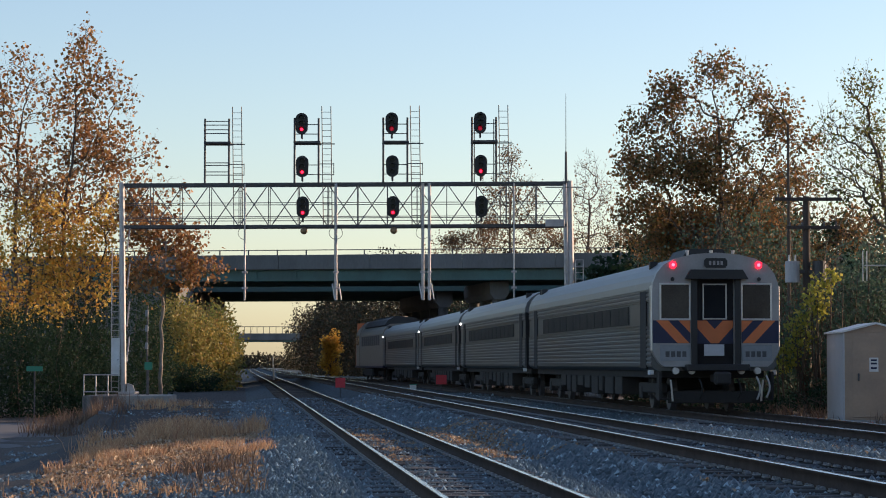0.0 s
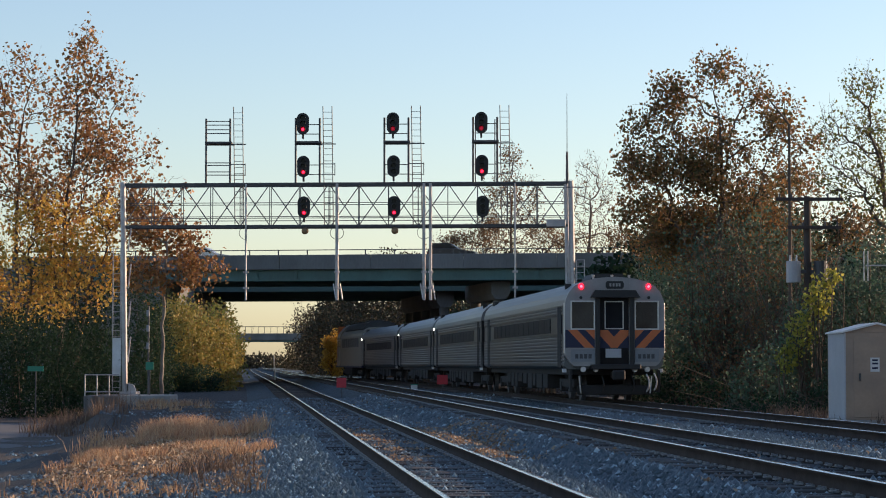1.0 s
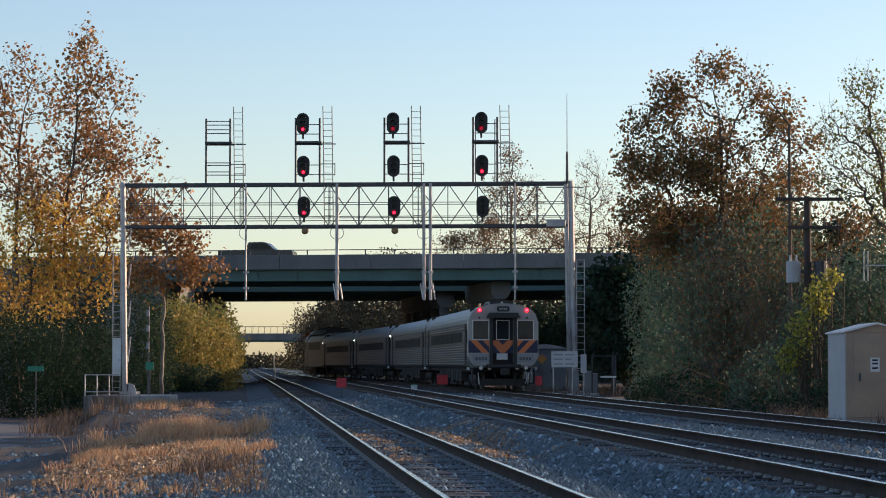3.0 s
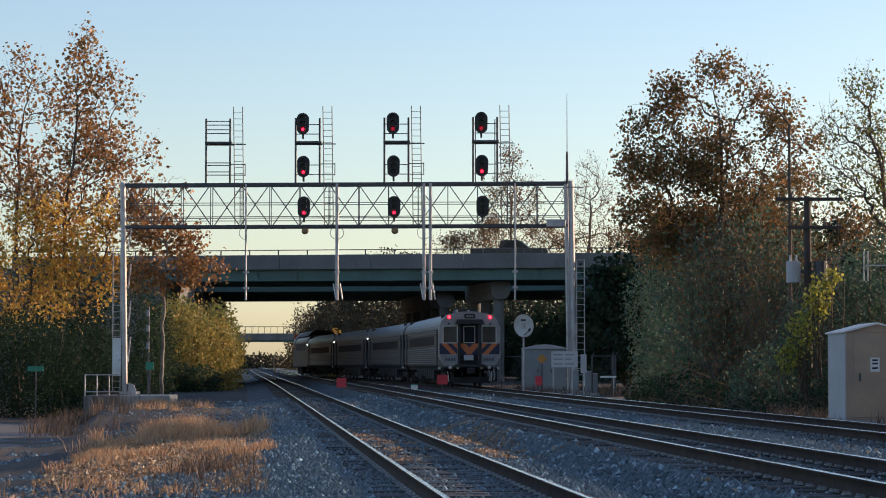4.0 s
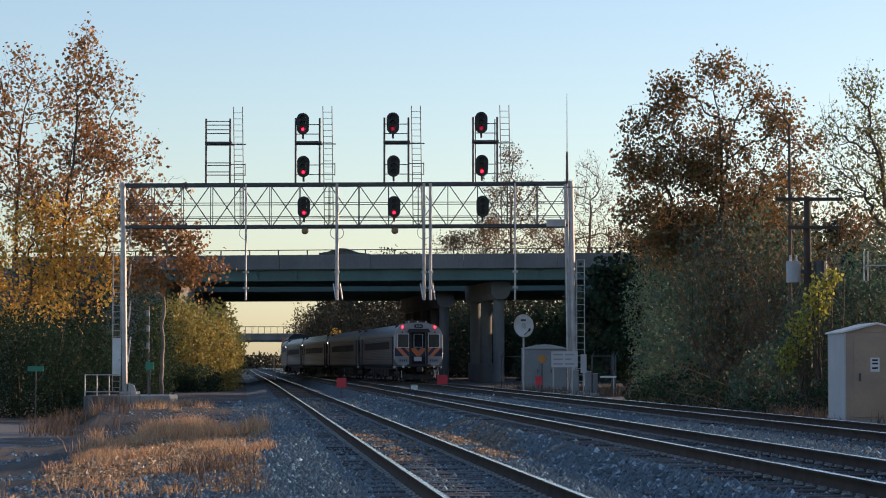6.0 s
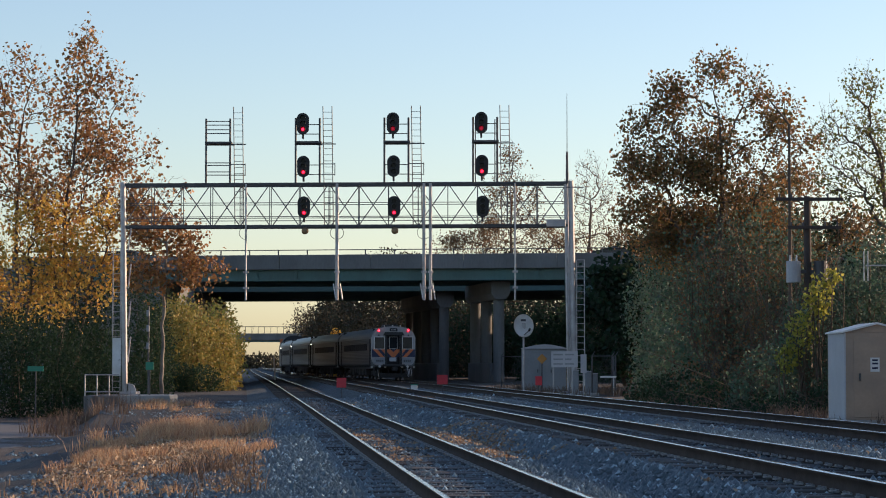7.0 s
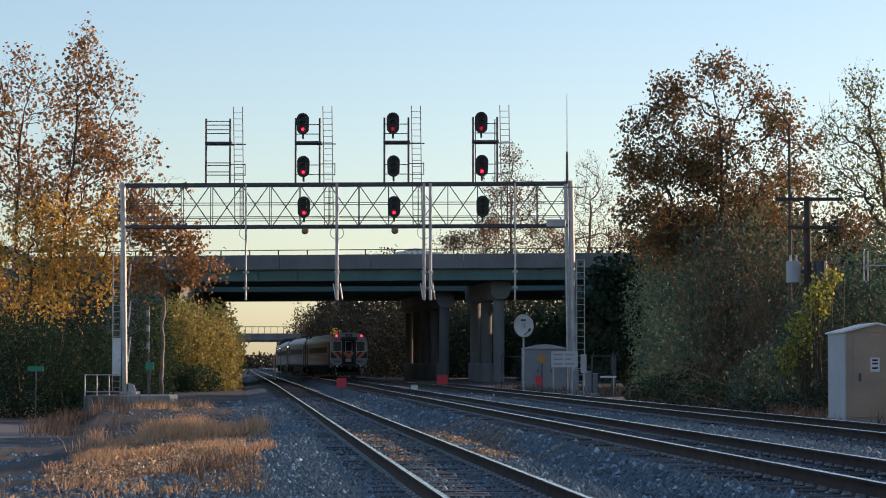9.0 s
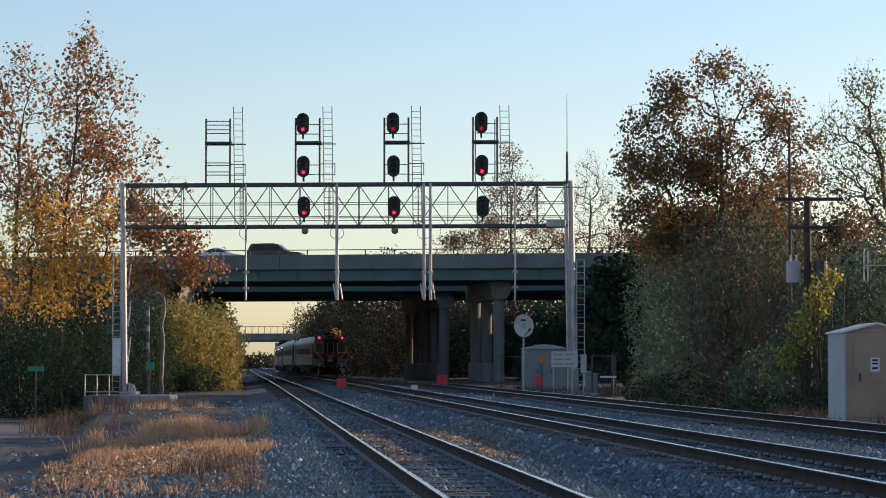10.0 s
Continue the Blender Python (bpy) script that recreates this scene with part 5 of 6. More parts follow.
lobed_tree("tree", "low half-bare tree behind the bridge", 12.6, 286, [(-0.66, -1.48, 16.57, 1.98, 1.58, 1.58, 1.0), (1.65, 0.92, 15.91, 1.85, 1.48, 1.19, 1.0), (7.59, 0.49, 16.24, 1.98, 1.58, 1.58, 1.0)],
           190, 26, 0.2, "leaf_brown", 36, trunk=0.2, stray=0.4, z=0, tip=0.011)
tree("tree", "small bright yellow tree beside the tracks", -11.5, 252, 4.9, 1.1, 34, 4200, 0.2, "leaf_yellow", "bark", 0.1, 0.8, fine=2)
# rows added out of view and behind the right-hand trees to shade the line
for i, (x, y, h) in enumerate(((15, 31, 9), (18, 24, 11), (16, 15, 10), (20, 7, 11), (17, 0, 10), (21, 33, 12), (17, 74, 10), (20, 70, 12), (16.5, 69, 10), (19, -9, 11), (23, 16, 12), (15, 136, 9.5), (19, 142, 9.5), (24, 148, 10.5), (17, 150, 9.5), (25, 136, 10.5), (11.6, 119, 9), (13, 125, 10), (11, 129, 9.5), (16, 121, 10), (12.4, 113, 7.5), (13.2, 116, 8.5), (14.5, 115, 9.5), (12.4, 141, 8), (14, 145, 9), (11.5, 151, 8))):
    tree("tree", "unseen leafy tree added to shade the railway", x, y, h, 3.4, 60 + i, 7000, 0.3, "leaf_dark" if y > 110 else ("leaf_brown", "leaf_olive")[i % 2], "bark", 0.12, 0.7, tops=2, fine=2, trunk=0.14)

thicket("bush", "rounded golden-brown bush in low sun beside the railway", [(-16.6, 164, 2.0, 1.8, 3, 3.0), (-15.2, 167, 1.5, 1.5, 3, 3.0), (-17.9, 166, 3.0, 1.6, 3, 2.6)], 13000, 0.19, "leaf_ochre", 41)
thicket("bush", "olive bushes beside the railway", [(-15.7, 172, 2.4, 1.8, 4, 3.2), (-18.5, 178, 2.6, 3.0, 5, 3.8)], 12000, 0.2, "leaf_olive", 40)
# the mass at x -16.3 is added to stand for the abutment's shade
thicket("bush", "low dark green hedge by the golden bush, with a shrub added as shade", [(-15.7, 158, 0.2, 1.5, 1.5, 1.2), (-17.6, 158, 0.2, 1.6, 1.5, 1.5), (-16.3, 136, 0.4, 1.3, 2, 4.2), (-19.6, 150, 3.0, 3.2, 2, 4.8), (-24, 150, 3.0, 3.2, 2, 4.8)], 34000, 0.14, "leaf_dark", 57)
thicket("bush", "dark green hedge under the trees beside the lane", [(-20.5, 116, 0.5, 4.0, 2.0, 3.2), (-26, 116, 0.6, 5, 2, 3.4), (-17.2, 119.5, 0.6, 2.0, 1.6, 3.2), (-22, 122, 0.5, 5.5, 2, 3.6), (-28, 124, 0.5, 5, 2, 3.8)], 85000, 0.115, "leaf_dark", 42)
thicket("thicket", "dense dim thicket hung with vines beside the tracks", [(11.0, 87, 2.4, 3.0, 2.5, 4.6), (8.9, 92, 1.6, 1.6, 2.5, 3.4), (13.6, 84, 1.6, 2.0, 2.4, 3.4), (16.4, 86, 2.4, 2.6, 3, 4.2), (8.9, 97, 3.0, 1.6, 2, 4.4)], 60000, 0.115, "leaf_vine", 43, 160)
thicket("thicket", "brown dying brush beside the tracks", [(11.8, 83, 2.2, 2.0, 1.5, 3.4), (9.9, 86, 3.4, 1.9, 1.5, 3.2), (10.2, 81.5, 0.8, 2.6, 1.2, 1.3)], 4000, 0.11, "leaf_brown", 44, 200)
thicket("thicket", "vine-covered brush in front of the pole", [(11.3, 76, 0.9, 1.2, 0.8, 2.4), (13.2, 76.5, 1.8, 1.5, 0.8, 3.2), (10.2, 77.5, 0.5, 1.2, 0.8, 1.5)], 13000, 0.10, "leaf_vine", 51, 90)
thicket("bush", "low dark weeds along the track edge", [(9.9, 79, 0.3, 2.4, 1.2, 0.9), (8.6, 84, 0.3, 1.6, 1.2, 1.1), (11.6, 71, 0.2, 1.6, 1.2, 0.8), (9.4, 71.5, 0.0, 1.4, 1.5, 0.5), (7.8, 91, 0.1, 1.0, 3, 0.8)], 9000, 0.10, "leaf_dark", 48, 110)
# out of view; added to keep low sun off the right-hand tracks
thicket("bush", "unseen low brush added to shade the tracks", [(11.9, 57, 0.2, 1.1, 1.6, 1.7), (12.6, 54.5, 0.2, 1.2, 1.6, 1.9), (11.2, 52, 0.1, 0.9, 1.4, 1.2)], 9000, 0.13, "leaf_brown", 61, 60)
thicket("vine", "yellow-green vine climbing beside the shed", [(11.5, 75, 3.45, 0.45, 0.35, 0.65), (10.95, 75, 2.4, 0.45, 0.3, 0.75), (11.9, 75, 4.05, 0.3, 0.25, 0.3), (10.5, 75, 1.6, 0.4, 0.3, 0.45)], 1000, 0.12, "leaf_lime", 45, 24)
# the masses at x 18 and below are seen; x 30 is added for shade
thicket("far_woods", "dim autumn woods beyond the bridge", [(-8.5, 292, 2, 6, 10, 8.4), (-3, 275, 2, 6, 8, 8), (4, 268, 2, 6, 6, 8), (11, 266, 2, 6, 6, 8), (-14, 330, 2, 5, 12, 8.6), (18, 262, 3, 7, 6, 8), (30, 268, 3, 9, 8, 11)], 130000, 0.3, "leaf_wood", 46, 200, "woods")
# masses at x 42, 0, -4 and -14 are hidden, added to shade the ground
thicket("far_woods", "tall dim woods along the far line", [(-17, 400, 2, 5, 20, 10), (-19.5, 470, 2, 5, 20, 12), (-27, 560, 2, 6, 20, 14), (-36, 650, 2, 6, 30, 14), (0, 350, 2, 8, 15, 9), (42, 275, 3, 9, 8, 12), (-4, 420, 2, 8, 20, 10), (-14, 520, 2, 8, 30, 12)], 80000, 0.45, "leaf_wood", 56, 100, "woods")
# the shade below the decks is put into these leaves' colour
thicket("far_woods", "woods under the bridge, shade put into their dark leaves", [(3, 256, 1, 7, 3, 6.2), (10, 254, 1, 7, 3, 7), (17, 252, 1, 7, 3, 7), (9.5, 205, 0, 3.2, 8, 5.5), (14, 175, 0, 4, 6, 5.5)], 42000, 0.3, "leaf_dark", 49, 120, "woods", z=0)
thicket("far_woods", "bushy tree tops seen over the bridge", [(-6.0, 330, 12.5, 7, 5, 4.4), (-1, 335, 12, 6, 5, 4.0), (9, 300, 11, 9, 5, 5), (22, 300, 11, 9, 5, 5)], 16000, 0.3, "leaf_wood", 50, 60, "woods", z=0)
thicket("far_woods", "thin brown tree tops seen over the bridge rail", [(2.4, 296, 13.6, 5, 3, 3.4), (9.5, 298, 13.8, 6, 3, 3.8), (18.5, 296, 13.8, 6, 3, 3.8)], 5200, 0.22, "leaf_brown", 62, 50, "woods", z=0)
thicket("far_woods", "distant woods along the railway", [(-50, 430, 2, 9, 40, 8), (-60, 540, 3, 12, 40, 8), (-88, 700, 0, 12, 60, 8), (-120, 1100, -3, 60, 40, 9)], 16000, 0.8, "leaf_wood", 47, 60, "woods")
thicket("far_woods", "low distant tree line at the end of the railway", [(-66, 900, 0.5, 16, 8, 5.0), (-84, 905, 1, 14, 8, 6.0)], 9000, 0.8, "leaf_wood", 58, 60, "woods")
# hidden; added to block the bright sky that the coach sides reflect
thicket("far_woods", "unseen tall woods added to darken reflections in the train", [(-40, 268, 4, 7, 16, 9), (-42, 310, 4, 8, 20, 10), (-46, 355, 4, 9, 20, 11), (-56, 265, 4, 10, 14, 10)], 26000, 0.6, "leaf_wood", 59, 80, "woods")


# ---- track-side things ----
def build_shed():
    s = thing("equipment_shed", "tan metal equipment shed with pale grey side and shallow gable roof", "shed")
    x0, x1, y0, y1, z0, z1 = 9.66, 11.25, 59.0, 61.5, 0.06, 2.16
    part("front_wall", box(B(), x0, x1, y0, y0 + 0.06, z0, z1, 0.01), M["tan"], s)
    part("side_wall", box(B(), x0 - 0.0, x0 + 0.06, y0 + 0.062, y1, z0, z1, 0.01), M["grey_panel"], s)
    part("side_wall", box(B(), x1 - 0.06, x1, y0 + 0.062, y1, z0, z1, 0.01), M["grey_panel"], s)
    part("rear_wall", box(B(), x0, x1, y1, y1 + 0.06, z0, z1, 0.01), M["tan"], s)
    xm = (x0 + x1) / 2
    part("gable", prism(B(), [(x0, z1 + 0.001), (x1, z1 + 0.001), (xm, z1 + 0.2)], y0, y0 + 0.06), M["tan"], s)
    part("roof", prism(B(), [(x0 - 0.06, z1 - 0.01), (xm, z1 + 0.205), (x1 + 0.06, z1 - 0.01), (x1 + 0.06, z1 + 0.03), (xm, z1 + 0.25), (x0 - 0.06, z1 + 0.03)], y0 - 0.06, y1 + 0.1), M["white"], s)
    part("corner_trim", box(B(), x0 - 0.01, x0 + 0.03, y0 - 0.012, y0 + 0.03, z0, z1, 0.004), M["grey_panel"], s)
    part("skid", box(B(), x0 - 0.02, x1 + 0.02, y0 - 0.03, y1 + 0.08, z0 - 0.14, z0 - 0.002, 0.01), M["concrete"], s)
    d = part("door", box(B(), x0 + 0.22, x1 - 0.2, y0 - 0.012, y0 - 0.001, z0 + 0.06, z1 - 0.12, 0.004), M["tan"], s)
    part("door_handle", box(B(), x0 + 0.34, x0 + 0.38, y0 - 0.05, y0 - 0.013, 1.0, 1.18, 0.005), M["steel_dark"], d)
    n = part("notice", box(B(), x0 + 0.62, x0 + 0.84, y0 - 0.02, y0 - 0.013, 1.22, 1.56), M["white"], d, "white notice with dark bars")
    for z in (1.50, 1.42, 1.31):
        part("text_bar", box(B(), x0 + 0.66, x0 + 0.80, y0 - 0.024, y0 - 0.0205, z - 0.025, z + 0.02), M["blue"], n)


build_shed()


def build_bungalow():
    s = thing("signal_bungalow", "pale grey metal signal cabinet with curved roof beside the gantry", "cabinet")
    x0, x1, y0, y1 = 3.86, 5.95, 118.2, 120.6
    part("body", box(B(), x0, x1, y0, y1, 0.02, 2.15, 0.03), M["cabinet_grey"], s)
    pts = [(x0 - 0.06, 2.15)] + [(x0 - 0.06 + (x1 - x0 + 0.12) * t, 2.16 + 0.2 * math.sin(math.pi * t)) for t in np.linspace(0, 1, 9)] + [(x1 + 0.06, 2.15)]
    part("roof", prism(B(), pts, y0 - 0.08, y1 + 0.08), M["grey_panel"], s)
    for x in (x0 + 0.5, x0 + 1.15):
        d = part("door", box(B(), x - 0.28, x + 0.28, y0 - 0.02, y0 - 0.001, 0.15, 1.95, 0.01), M["cabinet_grey"], s)
        part("door_handle", box(B(), x + 0.18, x + 0.22, y0 - 0.05, y0 - 0.021, 1.0, 1.15), M["steel_dark"], d)


def build_dish():
    d = thing("satellite_dish", "pale grey satellite dish on a steel post", "dish", pose(3.69, 112, 0))
    bm = B()
    rings = []
    for k in range(7):
        r = 0.5 * k / 6
        rings.append([bm.verts.new((r * 0.94 * math.cos(t), 0.16 * (1 - (r / 0.5) ** 2), r * 1.07 * math.sin(t))) for t in np.linspace(0, 2 * math.pi, 28, endpoint=False)] if k else [bm.verts.new((0, 0.16, 0))])
    for i in range(28):
        bm.faces.new((rings[0][0], rings[1][i], rings[1][(i + 1) % 28]))
        for a, b in zip(rings[1:], rings[2:]):
            bm.faces.new((a[i], b[i], b[(i + 1) % 28], a[(i + 1) % 28]))
    bmesh.ops.solidify(bm, geom=bm.faces[:], thickness=0.02)
    o = part("reflector", bm, M["white"], d, smooth=True)
    o.matrix_basis = pose(0, 0, 3.16, -8, 0, 12)
    part("logo_bar", box(B(), -0.14, 0.1, -0.0, 0.003, 3.36, 3.46), M["steel_dark"], d).matrix_basis = pose(0, 0.045, 0)
    part("feed_arm", rod(B(), (0.0, 0.05, 2.72), (0.25, -0.45, 2.95), 0.02, sides=6), M["black"], d)
    part("feed_horn", rod(B(), (0.23, -0.5, 2.93), (0.27, -0.38, 3.02), 0.05, sides=8), M["black"], d)
    part("post", rod(B(), (0.0, 0.25, -0.1), (0.0, 0.25, 3.1), 0.045, sides=10), M["galv"], d)
    part("mount", box(B(), -0.09, 0.09, 0.14, 0.3, 2.9, 3.3, 0.02), M["galv"], d)


def build_sign(name, label, x, y, z0, z1, w, material, posts=(0,), base=None, bars=0, diamond=False):
    s = thing(name, label, "sign", pose(x, y, 0))
    h = z1 - z0
    bm = box(B(), -w / 2, w / 2, -0.012, 0.012, -h / 2, h / 2, 0.004)
    panel = part("panel", bm, M[material], s)
    panel.matrix_basis = pose(0, 0, (z0 + z1) / 2, 0, 45 if diamond else 0, 0)
    g = ground_z(x, y) if base is None else base
    for px in posts:
        part("post", box(B(), px - 0.03, px + 0.03, 0.014, 0.06, g - 0.1, z1 - 0.03, 0.005), M["galv"] if material == "grey_panel" else M["steel_dark"], s)
    for k in range(bars):
        z = h / 2 - (k + 0.7) * h / (bars + 0.4)
        for a, b in ((-0.42, -0.06), (0.02, 0.36 - 0.1 * (k % 2))):
            part("text_bar", box(B(), a * w, b * w, -0.016, -0.0125, z - h * 0.05, z + h * 0.05), M["cabinet_grey"], panel)
    return s


build_bungalow()
build_dish()
# boards in grey instead of white, to stand for shade by the gantry
build_sign("notice_board", "white board with dark illegible lines by the gantry leg", 5.45, 110, 1.27, 1.98, 1.19, "grey_panel", (-0.5, 0.35), bars=3)
build_sign("notice_board", "small pale board beside the larger notice", 6.36, 111, 1.0, 1.85, 0.27, "grey_panel", (0,))
build_sign("warning_sign", "amber diamond sign on a thin dark post", 4.5, 111.5, 1.48, 1.81, 0.33, "yellow_sign", (0,), diamond=True)
build_sign("red_board", "red square board on a short post between tracks", -4.80, 116, 0.30, 0.76, 0.46, "red_paint", (0,))
build_sign("red_board", "red square board on a short post between tracks", -0.03, 120, 0.42, 0.88, 0.52, "red_paint", (0,))
build_sign("red_board", "small red board beside the bungalow", 4.33, 111, 0.45, 0.86, 0.3, "red_paint", (0,))
build_sign("street_sign", "green street name sign on a thin post", -18.6, 112, 1.08, 1.31, 0.74, "green_sign", (0,))
build_sign("track_sign", "small teal sign on a tall thin pole", -13.4, 112, 1.15, 1.5, 0.36, "green_sign", (0,))


def build_marker():
    m = thing("switch_marker", "low pale marker box beside the rail", "marker", pose(-1.42, 121, ground_z(-1.42, 121)))
    part("body", box(B(), -0.16, 0.16, -0.15, 0.15, 0.0, 0.38, 0.03), M["white"], m)
    part("lid", box(B(), -0.19, 0.19, -0.18, 0.18, 0.381, 0.42, 0.01), M["green_sign"], m)


build_marker()


def build_fence():
    f = thing("chain_fence", "thin grey chain-link fence with bent top arms", "fence")
    for x, y in ((2.9, 122), (4.4, 122.2), (6.9, 113.5), (7.95, 113), (8.0, 116)):
        p = part("post", rod(B(), (x, y, -0.1), (x, y, 1.8), 0.035, sides=8), M["steel_dark"], f)
        part("arm", rod(B(), (x, y, 1.8), (x + 0.12, y - 0.05, 1.98), 0.02, sides=6), M["steel_dark"], p)
    for a, b in (((2.9, 122), (4.4, 122.2)), ((6.9, 113.5), (7.95, 113)), ((7.95, 113), (8.0, 116))):
        part("top_rail", rod(B(), (*a, 1.78), (*b, 1.78), 0.02, sides=6), M["steel_dark"], f)
        bm = B()
        for k in range(24):
            t = k / 24
            pa = Vector((*a, 0)).lerp(Vector((*b, 0)), t)
            pb = Vector((*a, 0)).lerp(Vector((*b, 0)), min(t + 0.5, 1))
            rod(bm, (pa.x, pa.y, 0.05), (pb.x, pb.y, 1.78 * min(1, (1 - t) * 2)), 0.004, sides=3)
        part("mesh", bm, M["steel_dark"], f)["kind"] = "stuff"
    g = thing("barrier_arm", "short white barrier bar on a post", "barrier", pose(7.55, 112.8, 0))
    part("bar", box(B(), -0.32, 0.42, -0.03, 0.03, 0.78, 0.86, 0.01), M["white"], g)
    part("post", rod(B(), (0.3, 0, -0.1), (0.3, 0, 0.8), 0.03, sides=8), M["galv"], g)
    for x, w, h in ((6.75, 0.34, 1.05), (7.05, 0.24, 0.95), (6.15, 0.28, 1.1)):
        c = thing("relay_box", "small grey relay box on the gravel", "cabinet", pose(x, 113.8, 0.0), group="relay boxes by the gantry")
        part("body", box(B(), -w / 2, w / 2, -0.15, 0.15, 0, h, 0.02), M["cabinet_grey"], c)
        part("lid", box(B(), -w / 2 - 0.02, w / 2 + 0.02, -0.18, 0.18, h + 0.001, h + 0.04, 0.01), M["grey_panel"], c)
    for x0, x1, y0, y1 in ((5.2, 6.9, 112.2, 113.4), (6.2, 7.1, 111.5, 112.1)):
        s = thing("concrete_pad", "low pale concrete pad on gravel", "pad")
        part("slab", box(B(), x0, x1, y0, y1, -0.15, 0.09, 0.02), M["concrete"], s)


build_fence()


def build_platform():
    p = thing("concrete_platform", "stained concrete foundation block with pipe railing under the gantry leg", "platform")
    part("block", box(B(), -16.35, -14.55, 111.6, 117.6, -1.5, -0.03, 0.04), M["stained_concrete"], p, "dark water-stained concrete block")
    part("slab", box(B(), -14.54, -12.3, 110.5, 113.8, -0.45, 0.0, 0.03), M["concrete"], p)
    for x in (-16.3, -15.75, -15.2):
        part("rail_post", rod(B(), (x, 111.7, -0.03), (x, 111.7, 0.92), 0.028, sides=8), M["galv"], p)
    for z in (0.15, 0.92):
        part("hand_rail", rod(B(), (-16.32, 111.7, z), (-14.75, 111.7, z), 0.028, sides=8), M["galv"], p)
    g = thing("signal_post", "slender grey pole with pale boxes", "pole", pose(-13.6, 113.2, -0.0))
    part("pole", rod(B(), (0, 0, -0.1), (0, 0, 4.1), 0.04, sides=8), M["steel_dark"], g)
    for z in (3.6, 2.9, 2.1):
        part("box", box(B(), -0.1, 0.04, -0.08, 0.06, z, z + 0.3, 0.02), M["cabinet_grey"], g)


build_platform()


def build_pole():
    p = thing("utility_pole", "dark wooden utility pole with two crossarms and a transformer", "utility pole", pose(11.62, 78, 0))
    part("pole", rod(B(), (0, 0, -0.2), (0, 0, 6.75), 0.15, 0.11, 12), M["wood_pole"], p)
    for z, x0, x1 in ((6.65, -1.02, 1.13), (5.75, -0.65, 1.05)):
        a = part("crossarm", box(B(), x0, x1, -0.2, -0.1, z - 0.055, z + 0.055, 0.01), M["wood_pole"], p)
        for x in (x0 + 0.12, x0 + 0.5, x1 - 0.5, x1 - 0.12):
            part("insulator", rod(B(), (x, -0.15, z + 0.055), (x, -0.15, z + 0.18), 0.035, 0.025, 8), M["steel_dark"], a)
    t = part("transformer", rod(B(), (-0.46, -0.05, 4.0), (-0.46, -0.05, 4.68), 0.23, 0.23, 16), M["grey_panel"], p, "grey transformer can")
    for dx in (-0.1, 0.1):
        part("bushing", rod(B(), (-0.46 + dx, -0.05, 4.68), (-0.46 + dx, -0.05, 4.88), 0.035, 0.022, 8), M["white"], t)
    part("transformer", rod(B(), (0.4, -0.05, 4.05), (0.4, -0.05, 4.68), 0.22, 0.22, 16), M["steel_dark"], p)
    part("bracket", box(B(), -0.46, 0.4, -0.1, 0.0, 4.3, 4.4), M["steel_dark"], p)
    s = thing("dead_snag", "slim dead trunk with a broken slanting top", "tree", pose(11.2, 79, 0))
    part("trunk", rod(rod(B(), (0, 0, -0.2), (0, 0, 9.15), 0.08, 0.04, 8), (0, 0, 9.15), (-0.75, 0, 10.1), 0.035, 0.025, 6), M["bark"], s)
    w = thing("marker_post", "short white leaning post beside the far track", "post", pose(-17.1, 250, 0))
    part("post", rod(B(), (0, 0, -0.2), (-0.15, 0, 2.3), 0.09, 0.07, 8), M["white"], w)
    q = thing("utility_pole", "wooden pole with a white pipe bracket", "utility pole", pose(13.9, 75, 0))
    part("pole", rod(B(), (0, 0, -0.2), (0, 0, 8.0), 0.15, 0.12, 12), M["wood_pole"], q)
    for dx in (-1.0, -0.88):
        part("bracket_upright", rod(B(), (dx, 0, 3.95), (dx, 0, 4.87), 0.022, sides=6), M["white"], q)
    part("bracket_bar", rod(B(), (-0.95, 0, 4.42), (0, 0, 4.42), 0.022, sides=6), M["white"], q)


build_pole()


